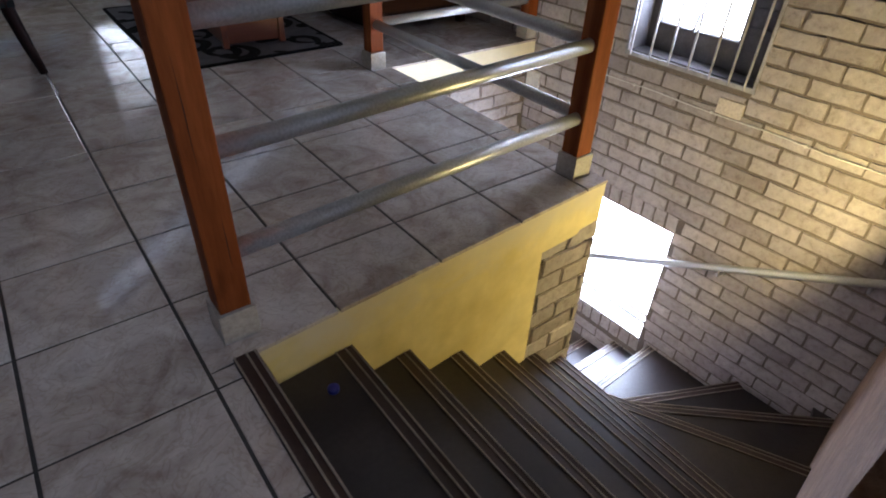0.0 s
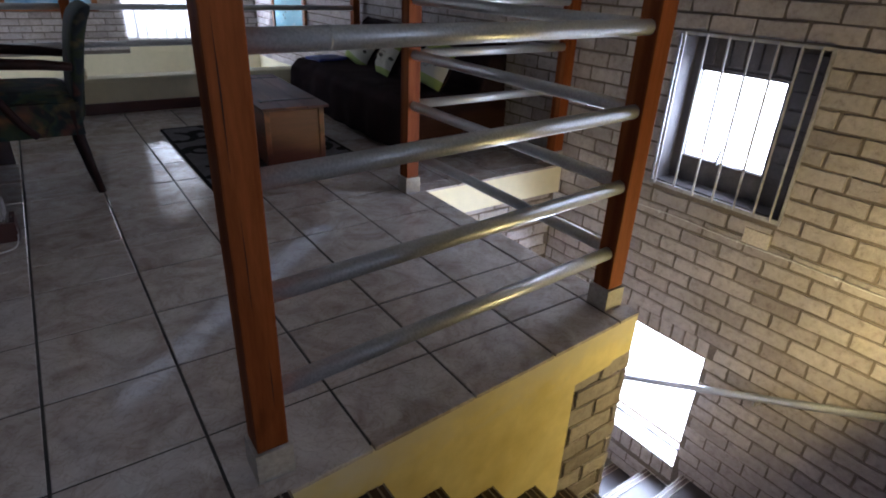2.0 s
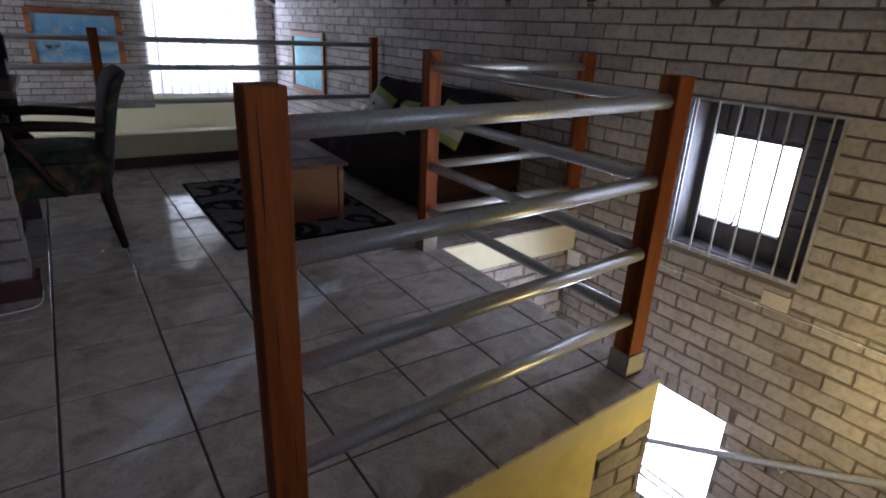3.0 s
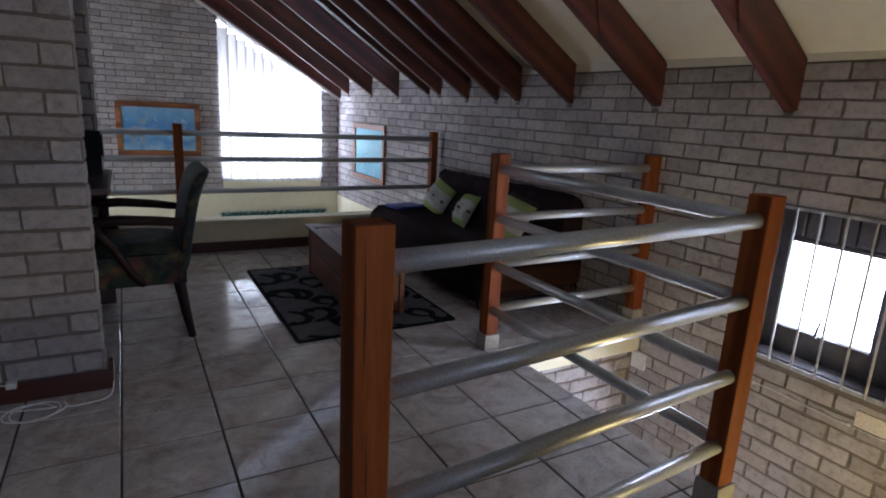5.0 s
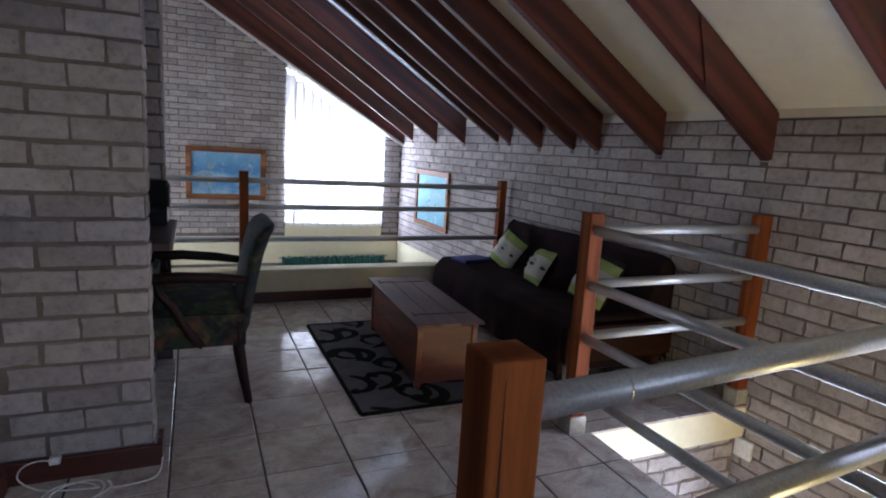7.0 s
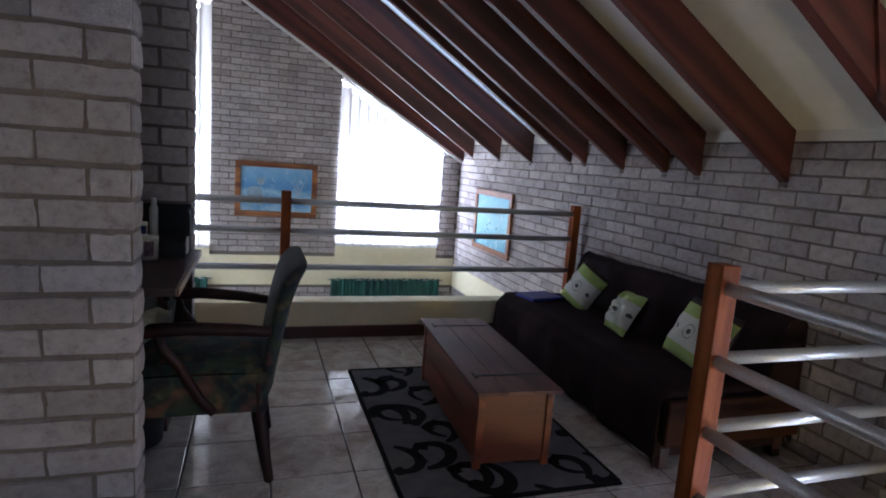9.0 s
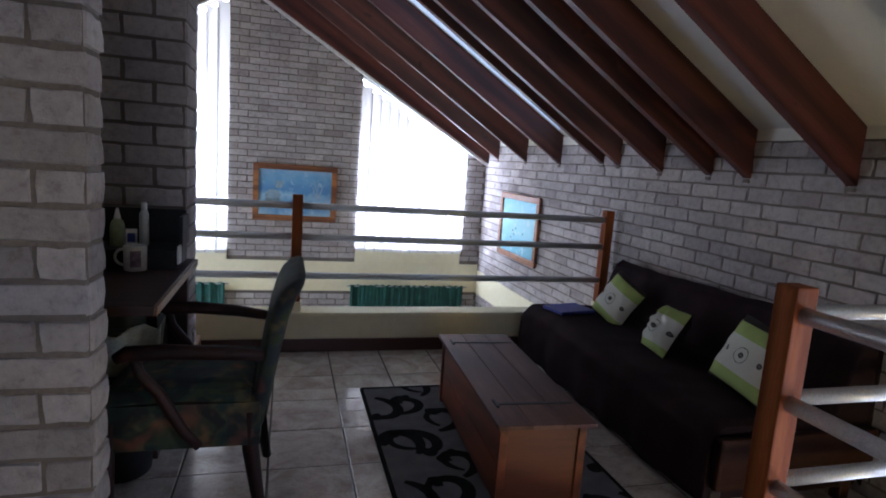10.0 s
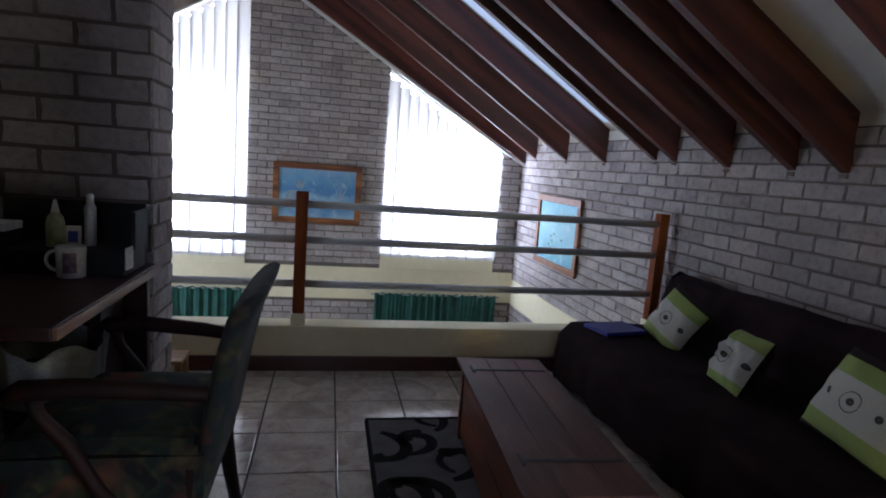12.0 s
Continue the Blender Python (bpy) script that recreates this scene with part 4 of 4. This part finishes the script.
def leaning(x, y, z, rz, tilt, roll=0.0):
    """The cushion's face turned to -x, leaning back by tilt."""
    return pose(x, y, z) @ pose(0, 0, 0, 0, 0, rz) @ pose(0, 0, 0, 90 - tilt, 0, -90) @ pose(0, 0, 0, 0, 0, roll)


cushion(leaning(2.90, 6.44, 0.50, 12, 24, -20), "square cushion with cream and lime green band at the sofa end", 0.016, 0.30, 0.31)
cushion(leaning(2.81, 5.84, 0.49, -12, 30, 4), "crumpled square cushion with a cream and lime green band", 0.038, 0.26, 0.27)
cushion(leaning(2.83, 5.26, 0.535, -6, 26, -4), "square cushion with dotted cream band and lime green edges", 0.012, 0.39, 0.33)
book = thing("folder", pose(2.62, 6.60, 0.392, 0, 0, 12), "dark blue folder lying on the sofa", "folder")
part("cover", boxed(-0.11, 0.16, -0.10, 0.10, 0, 0.022, bevel=0.004), surface("blue_cover", (0.012, 0.020, 0.20), (0.022, 0.036, 0.32), 8, 120, 0.4, 0.1), book)

# armchair at the desk
def floral(name, base_a, base_b, lo):
    m, nt, p = nodes_of(name)
    v = mapped(nt)
    a, b, g, f = noise_of(nt, v, 8, 2, 0.5, 0.8), noise_of(nt, v, 9.5, 2, 0.5, 0.3), noise_of(nt, v, 12, 2, 0.5, 0.4), noise_of(nt, v, 350, 3)
    c = ramp(nt, a, [(0.40, base_a), (0.5, base_b), (0.58, (0.030, 0.040, 0.014)), (0.66, base_a)])
    c = blend(nt, c, (0.16, 0.11, 0.035), ramp(nt, g, [(lo - 0.02, (0, 0, 0)), (lo + 0.14, (0.6, 0.6, 0.6))]))
    c = blend(nt, c, (0.23, 0.062, 0.028), ramp(nt, b, [(lo - 0.02, (0, 0, 0)), (lo + 0.14, (0.65, 0.65, 0.65))]))
    c = blend(nt, c, ramp(nt, f, [(0.3, (0.75, 0.75, 0.75)), (0.7, (1.1, 1.1, 1.1))]), 1.0, "MULTIPLY")
    nt.links.new(c, p.inputs["Base Color"])
    p.inputs["Roughness"].default_value = 0.85
    bump(nt, p, f, 0.3, 0.002)
    return m


FLORAL = floral("floral_cloth", (0.008, 0.010, 0.010), (0.010, 0.028, 0.022), 0.57)
CHAIRW = wood_material("chair_wood", (0.010, 0.003, 0.0028), (0.026, 0.008, 0.006), "z", 0.6)
BACKC = floral("chair_back_cloth", (0.012, 0.015, 0.016), (0.018, 0.025, 0.027), 0.64)
CHAIRW.node_tree.nodes["Principled BSDF"].inputs["Specular IOR Level"].default_value = 0.25
chair = thing("armchair", pose(0.55, 5.472, 0), "dark wooden armchair with dark floral upholstery at the desk", "chair")
for y in (-0.245, 0.245):
    part("front_leg", tubed([(-0.24, y, 0.0), (-0.235, y, 0.2), (-0.235, y, 0.40)], [0.017, 0.021, 0.025], 10), CHAIRW, chair, smooth=True)
    part("back_leg", tubed([(0.245, y * 0.93, 0.0), (0.222, y * 0.93, 0.13), (0.20, y * 0.93, 0.28), (0.195, y * 0.93, 0.42)], [0.018, 0.023, 0.028, 0.030], 10), CHAIRW, chair, smooth=True)
    part("arm", tubed([(0.235, y, 0.615), (0.12, y * 1.05, 0.630), (-0.05, y * 1.1, 0.642), (-0.17, y * 1.1, 0.636), (-0.20, y * 1.1, 0.62)], [0.020, 0.023, 0.025, 0.026, 0.018], 10), CHAIRW, chair, smooth=True)
    part("arm_post", tubed([(-0.15, y * 1.1, 0.630), (-0.135, y * 1.08, 0.57), (-0.08, y * 1.05, 0.50), (-0.01, y * 1.05, 0.37), (0.04, y * 1.04, 0.31)], [0.018, 0.018, 0.019, 0.019, 0.017], 10), CHAIRW, chair, smooth=True)


def seat_top(u, v):
    x, y = -0.27 + 0.50 * u, -0.255 + 0.51 * v
    e = min(u, 1 - u, v, 1 - v)
    return (x, y, 0.455 + 0.045 * min(1.0, e * 7) ** 0.5 + 0.012 * math.sin(u * math.pi))


bm = sheet(16, 16, seat_top)
box(bm, -0.27, 0.23, -0.255, 0.255, 0.305, 0.456, bevel=0.0)
part("seat", bm, FLORAL, chair, smooth=False)
bm = bmesh.new()
spine = [(0.222, 0.36, 0.020), (0.225, 0.39, 0.030), (0.236, 0.48, 0.034), (0.256, 0.60, 0.036), (0.280, 0.72, 0.038), (0.304, 0.80, 0.041), (0.322, 0.838, 0.042), (0.336, 0.862, 0.032), (0.344, 0.872, 0.010)]
rings = []
for x, z, th in spine:
    ring = []
    for k in range(28):
        a = 2 * math.pi * k / 28
        c, s = math.cos(a), math.sin(a)
        ring.append(bm.verts.new((x + th * abs(c) ** 0.55 * (1 if c > 0 else -1) * 0.95, (0.215 + th) * abs(s) ** 0.30 * (1 if s > 0 else -1), z + 0.25 * th * c)))
    rings.append(ring)
for r0, r1 in zip(rings, rings[1:]):
    for k in range(28):
        bm.faces.new((r0[k], r0[(k + 1) % 28], r1[(k + 1) % 28], r1[k]))
bm.faces.new(rings[0][::-1])
bm.faces.new(rings[-1])
part("backrest", bm, [BACKC], chair, "dark green-black upholstered backrest", smooth=True)

# desk with its clutter
desk = thing("desk", pose(-0.178, 5.33, 0.068), "dark wooden desk built into the brick nook", "desk")
part("top", boxed(-1.1, 0.645, -0.17, 0.64, 0.70, 0.732, bevel=0.004), DARKW, desk)
part("top_edge", boxed(0.646, 0.656, -0.17, 0.64, 0.702, 0.730, bevel=0.002), wood_material("desk_edge", (0.18, 0.10, 0.06), (0.32, 0.2, 0.12), "y"), desk, "worn pale desk edge")
part("drawer_unit", boxed(-0.40, -0.05, -0.15, 0.60, -0.067, 0.70, bevel=0.004), DARKW, desk)
for k in range(3):
    d = part("drawer", boxed(-0.049, -0.035, -0.14, 0.20, 0.10 + k * 0.2, 0.285 + k * 0.2, bevel=0.003), CHAIRW, desk)
    part("handle", tubed([(-0.034, -0.02, 0.19 + k * 0.2), (-0.016, -0.01, 0.19 + k * 0.2), (-0.016, 0.07, 0.19 + k * 0.2), (-0.034, 0.08, 0.19 + k * 0.2)], 0.005, 8), BAR, d)
part("end_panel", boxed(0.50, 0.54, 0.40, 0.62, -0.068, 0.70, bevel=0.004), DARKW, desk)
part("back_panel", boxed(0.24, 0.62, 0.60, 0.64, -0.066, 0.698, bevel=0.004), DARKW, desk)
DZ = 0.80
organiser = thing("desk_organiser", pose(0.235, 5.815, DZ), "black desk organiser tray with raised back", "organiser")
part("tray", boxed(-0.14, 0.20, -0.10, 0.12, 0.0, 0.075, bevel=0.005), BLACK, organiser)
part("back", boxed(-0.24, 0.20, 0.121, 0.14, 0.0, 0.215, bevel=0.004), BLACK, organiser)
part("side", boxed(0.195, 0.21, -0.02, 0.12, 0.076, 0.20, bevel=0.003), BLACK, organiser)
part("note_block", boxed(0.201, 0.207, -0.09, -0.03, 0.02, 0.09), WHITE, organiser)
bottle = thing("squeeze_bottle", pose(0.205, 5.81, DZ + 0.075), "pale green glue bottle with a pointed cap", "bottle")
part("body", turned([(0.024, 0), (0.027, 0.006), (0.027, 0.075), (0.022, 0.095), (0.012, 0.108)]), surface("green_bottle", (0.30, 0.36, 0.20), (0.38, 0.43, 0.27), 9, 60, 0.35, 0.02), bottle, smooth=True)
part("cap", turned([(0.012, 0.108), (0.012, 0.116), (0.004, 0.15)]), WHITE, bottle, smooth=True)
can = thing("spray_can", pose(0.292, 5.85, DZ + 0.075), "slim silver spray can", "can")
part("body", turned([(0.017, 0), (0.018, 0.004), (0.018, 0.125), (0.011, 0.14)]), STEEL, can, smooth=True)
part("cap", turned([(0.011, 0.14), (0.011, 0.168), (0.008, 0.172)]), WHITE, can, smooth=True)
ink = thing("ink_box", pose(0.25, 5.83, DZ + 0.075, 0, 0, 10), "small white box with a blue panel", "box")
part("carton", boxed(-0.02, 0.02, -0.012, 0.012, 0, 0.065, bevel=0.001), WHITE, ink)
part("panel", boxed(-0.014, 0.014, -0.0135, -0.0125, 0.014, 0.05), surface("blue_panel", (0.03, 0.05, 0.25), (0.05, 0.08, 0.35), 9, 90, 0.5, 0.02), ink)
mug = thing("mug", pose(0.293, 5.70, DZ), "white ceramic mug with a dark picture panel", "mug")
CERAMIC = surface("ceramic", (0.66, 0.65, 0.64), (0.72, 0.71, 0.70), 5, 90, 0.2, 0.01)
part("cup", turned([(0.036, 0), (0.040, 0.004), (0.041, 0.095), (0.038, 0.097), (0.036, 0.09), (0.035, 0.012)], 32), CERAMIC, mug, smooth=True)
part("handle", tubed([(-0.038 - 0.032 * math.sin(a), 0, 0.05 + 0.031 * math.cos(a)) for a in [math.pi * k / 10 for k in range(11)]], 0.0055, 10), CERAMIC, mug, smooth=True)
bm = sheet(8, 1, lambda u, v: (0.0422 * math.sin(-0.2 + 0.9 * u), -0.0422 * math.cos(-0.2 + 0.9 * u), 0.018 + 0.062 * v), 0.0008)
part("picture", bm, surface("mug_print", (0.10, 0.06, 0.10), (0.30, 0.22, 0.28), 60, 200, 0.3, 0.01), mug)
papers = thing("paper_stack", pose(0.02, 5.45, DZ, 0, 0, 6), "loose white papers on the desk", "papers")
for k in range(3):
    part("page", boxed(-0.13 + 0.01 * k, 0.13 - 0.006 * k, -0.10, 0.11 - 0.01 * k, 0.001 + 0.003 * k, 0.0035 + 0.003 * k), WHITE, papers)
small_box = thing("card_box", pose(0.03, 5.82, DZ), "small white card box on the desk", "box")
part("carton", boxed(-0.05, 0.05, -0.05, 0.05, 0, 0.12, bevel=0.003), BLACK, small_box)
part("lid", boxed(-0.053, 0.053, -0.053, 0.053, 0.121, 0.146, bevel=0.003), WHITE, small_box)
bag = thing("waste_bin", pose(0.25, 5.66, 0.0), "white bin liner in a dark waste basket under the desk", "bin")
part("basket", turned([(0.10, 0), (0.105, 0.01), (0.13, 0.50), (0.132, 0.52), (0.125, 0.52)], 24), BLACK, bag, smooth=True)
part("liner", sheet(40, 8, lambda u, v: ((0.134 + 0.010 * math.sin(u * 75) * v + 0.012 * v) * math.cos(2 * math.pi * u), (0.134 + 0.010 * math.sin(u * 75) * v + 0.012 * v) * math.sin(2 * math.pi * u), 0.44 + 0.17 * v + 0.02 * math.sin(u * 31) * v), 0.002), surface("liner_plastic", (0.26, 0.28, 0.26), (0.40, 0.42, 0.38), 12, 120, 0.35, 0.1), bag, smooth=True)
stool = thing("footstool", pose(0.335, 6.80, 0), "small pale wooden stool standing by the nook wall", "stool")
STOOLW = wood_material("stool_wood", (0.32, 0.17, 0.08), (0.46, 0.28, 0.14), "z")
part("seat", boxed(-0.11, 0.04, -0.09, 0.09, 0.143, 0.163, bevel=0.003), STOOLW, stool)
for x in (-0.09, 0.02):
    for y in (-0.07, 0.07):
        part("leg", boxed(x - 0.014, x + 0.014, y - 0.014, y + 0.014, 0, 0.143, bevel=0.002), STOOLW, stool)

# white cable at the pier's foot
cable = thing("extension_cable", pose(0.15, 4.64, 0), "coiled white electric cable with plug on the floor", "cable")
pts = [(0.277, 0.196, 0.085), (0.288, 0.15, 0.045), (0.285, 0.09, 0.012), (0.262, 0.035, 0.005), (0.19, 0.016, 0.005), (0.135, 0.015, 0.006)]
for k in range(67):
    a = 0.3 - k / 32 * 2 * math.pi
    f = k / 66
    cx, cy, turn = 0.045 - 0.05 * f, 0.010 - 0.008 * f, 0.45 - 0.25 * f
    p, q = 0.088 * math.cos(a), (0.058 + 0.016 * math.sin(3 * f)) * math.sin(a)
    pts.append((cx + p * math.cos(turn) - q * math.sin(turn), cy + p * math.sin(turn) + q * math.cos(turn), 0.005 + 0.005 * f + 0.004 * math.sin(a * 1.3) ** 2))
pts += [(-0.06, 0.05, 0.006), (-0.13, 0.09, 0.008), (-0.17, 0.112, 0.036), (-0.155, 0.112, 0.075), (-0.11, 0.115, 0.092), (-0.07, 0.118, 0.085)]
part("cord", tubed(eased(pts, 3), 0.0032, 8), WHITE, cable, smooth=True)
part("plug", boxed(-0.075, -0.040, 0.105, 0.14, 0.072, 0.098, bevel=0.005), WHITE, cable)

# framed paintings
def painting(m, w, h, label, stops, patch, lo, hi):
    p = thing("painting", m, label, "painting", "framed paintings")
    fw = 0.062
    for a, b, c, d in ((0, w, 0, fw), (0, w, h - fw, h), (0, fw, fw, h - fw), (w - fw, w, fw, h - fw)):
        part("frame_bar", boxed(a, b, -0.03, -0.002, c, d, bevel=0.006), FRAMEW, p)
    m2, nt, bs = nodes_of("painted_canvas")
    tc = nt.nodes.new("ShaderNodeTexCoord")
    sep = nt.nodes.new("ShaderNodeSeparateXYZ")
    nt.links.new(tc.outputs["Object"], sep.inputs[0])
    wob = noise_of(nt, tc.outputs["Object"], 6, 5, 0.6, 0.6)
    add = nt.nodes.new("ShaderNodeMath")
    add.operation = "MULTIPLY_ADD"
    nt.links.new(wob, add.inputs[0])
    add.inputs[1].default_value = 0.30
    nt.links.new(sep.outputs["Z"], add.inputs[2])
    mr = nt.nodes.new("ShaderNodeMapRange")
    mr.inputs[1].default_value, mr.inputs[2].default_value = 0.15, h + 0.15
    nt.links.new(add.outputs[0], mr.inputs[0])
    c = ramp(nt, mr.outputs[0], stops)
    c = blend(nt, c, patch, ramp(nt, noise_of(nt, tc.outputs["Object"], 13, 5, 0.6, 0.6), [(lo, (0, 0, 0)), (hi, (0.8, 0.8, 0.8))]))
    nt.links.new(c, bs.inputs["Base Color"])
    bs.inputs["Roughness"].default_value = 0.6
    part("canvas", boxed(fw, w - fw, -0.012, -0.004, fw, h - fw), m2, p)
    return p


def blob(pts, y=-0.0135):
    bm = bmesh.new()
    prism(bm, pts, "y", y, -0.0121)
    return bm


def oval(cx, cz, rx, rz, n=18, wob=0.0):
    return [(cx + rx * (1 + wob * math.sin(3 * a)) * math.cos(a), cz + rz * math.sin(a)) for a in [2 * math.pi * k / n for k in range(n)]]


FRAMEW = wood_material("frame_wood", (0.16, 0.050, 0.014), (0.38, 0.15, 0.045), "x", 0.45, 16)
snow = painting(pose(0.475, FAR_Y - 0.014, 0.515), 0.92, 0.635, "painting of a pale animal in blue snow in orange wood frame",
                [(0.10, (0.34, 0.52, 0.64)), (0.26, (0.10, 0.26, 0.48)), (0.42, (0.30, 0.48, 0.60)), (0.55, (0.09, 0.25, 0.48)), (0.75, (0.15, 0.34, 0.55)), (0.95, (0.28, 0.46, 0.60))], (0.46, 0.60, 0.68), 0.60, 0.72)
FUR = surface("painted_fur", (0.20, 0.30, 0.38), (0.34, 0.44, 0.50), 30, 120, 0.6, 0.02)
TWIG = surface("painted_twig", (0.30, 0.38, 0.50), (0.42, 0.50, 0.60), 30, 120, 0.6, 0.02)
part("painted_body", blob(oval(0.215, 0.275, 0.085, 0.075, wob=0.05)), FUR, snow)
part("painted_head", blob(oval(0.28, 0.40, 0.043, 0.040)), FUR, snow)
for x in (0.252, 0.312):
    part("painted_ear", blob(oval(x, 0.435, 0.016, 0.018), -0.0145), FUR, snow)
for x in (0.155, 0.19, 0.255, 0.285):
    part("painted_leg", blob([(x - 0.012, 0.12), (x + 0.012, 0.12), (x + 0.016, 0.25), (x - 0.014, 0.25)]), FUR, snow)
for k, (x, dx, dz) in enumerate(((0.71, 0.0, 0.24), (0.71, -0.09, 0.21), (0.71, 0.08, 0.22), (0.71, -0.05, 0.25), (0.715, 0.05, 0.17))):
    part("painted_twig", blob([(x - 0.006, 0.24 + 0.01 * k), (x + 0.006, 0.24 + 0.01 * k), (x + dx + 0.002, 0.24 + dz), (x + dx - 0.002, 0.24 + dz)]), TWIG, snow)
sea = painting(E_FRAME @ pose(-0.016, 9.36, 0.33, 0, 0, -90), 0.98, 0.69, "pale turquoise painting in a brown wood frame",
               [(0.1, (0.16, 0.42, 0.52)), (0.35, (0.24, 0.52, 0.60)), (0.6, (0.32, 0.60, 0.66)), (0.9, (0.24, 0.54, 0.64))], (0.52, 0.66, 0.68), 0.56, 0.68)
for x, z in ((0.36, 0.30), (0.40, 0.26), (0.33, 0.22), (0.62, 0.29), (0.44, 0.33), (0.38, 0.19)):
    part("painted_dot", blob(oval(x, z, 0.012, 0.009)), DOT, sea)

# ---- floor tiles ----
GX, GY, PITCH = 0.80, 3.240, 0.335
tile_cache = {}


def tile_mesh(w, d):
    key = (round(w, 3), round(d, 3))
    if key not in tile_cache:
        bm = bmesh.new()
        e = 0.0025
        lo = [bm.verts.new((x, y, 0)) for x, y in ((0, 0), (w, 0), (w, d), (0, d))]
        md = [bm.verts.new((x, y, 0.0105)) for x, y in ((0, 0), (w, 0), (w, d), (0, d))]
        hi = [bm.verts.new((x, y, 0.012)) for x, y in ((e, e), (w - e, e), (w - e, d - e), (e, d - e))]
        bm.faces.new(hi)
        for i in range(4):
            j = (i + 1) % 4
            bm.faces.new((lo[i], lo[j], md[j], md[i]))
            bm.faces.new((md[i], md[j], hi[j], hi[i]))
        me = mesh_of(bm, "tile")
        me.materials.append(TILE)
        tile_cache[key] = me
    return tile_cache[key]


def lay(x0, x1, y0, y1):
    i0, j0 = math.floor((x0 - GX) / PITCH), math.floor((y0 - GY) / PITCH)
    for i in range(i0, i0 + 20):
        for j in range(j0, j0 + 24):
            a, b = max(x0, GX + i * PITCH + 0.004), min(x1, GX + (i + 1) * PITCH - 0.004)
            c, d = max(y0, GY + j * PITCH + 0.0035), min(y1, GY + (j + 1) * PITCH - 0.0035)
            if b - a > 0.01 and d - c > 0.01:
                ob = new("tile", tile_mesh(b - a, d - c))
                ob.parent = floor
                ob.location = (a, c, -0.012 + rng.uniform(-.0004, .0004))


def edge_tile(a, b):
    """A tile cut along the slanting slab edge."""
    c, d, top = edge_y(a) - 0.004, edge_y(b) - 0.004, GY - 0.0035
    bm = bmesh.new()
    e = 0.0025
    flat = ((0, c - top), (b - a, d - top), (b - a, 0), (0, 0))
    rise = ((e, c - top + e), (b - a - e, d - top + e), (b - a - e, -e), (e, -e))
    rings = [[bm.verts.new((x, y, z)) for x, y in o] for o, z in ((flat, 0), (flat, 0.0105), (rise, 0.012))]
    bm.faces.new(rings[2])
    for lo, hi in zip(rings, rings[1:]):
        for i in range(4):
            bm.faces.new((lo[i], lo[(i + 1) % 4], hi[(i + 1) % 4], hi[i]))
    part("tile", bm, TILE, floor).location = (a, top, -0.012)


lay(-0.05, GX - 0.004, 0.1, 4.476)
lay(GX + 0.004, 0.856, 0.1, edge_y(0.856) - 0.012)
lay(GX + 0.004, SX + 0.012, GY, 4.476)
for i in range(5):
    edge_tile(GX + i * PITCH + 0.004, min(SX + 0.012, GX + (i + 1) * PITCH - 0.004))
lay(-0.05, 3.30, 4.478, 4.79)
lay(0.44, 3.30, 4.79, 4.915)
lay(-1.0, 3.28, 4.915, 6.10)
lay(0.415, 3.27, 6.10, 6.40)
lay(-1.0, 3.26, 6.40, 7.014)
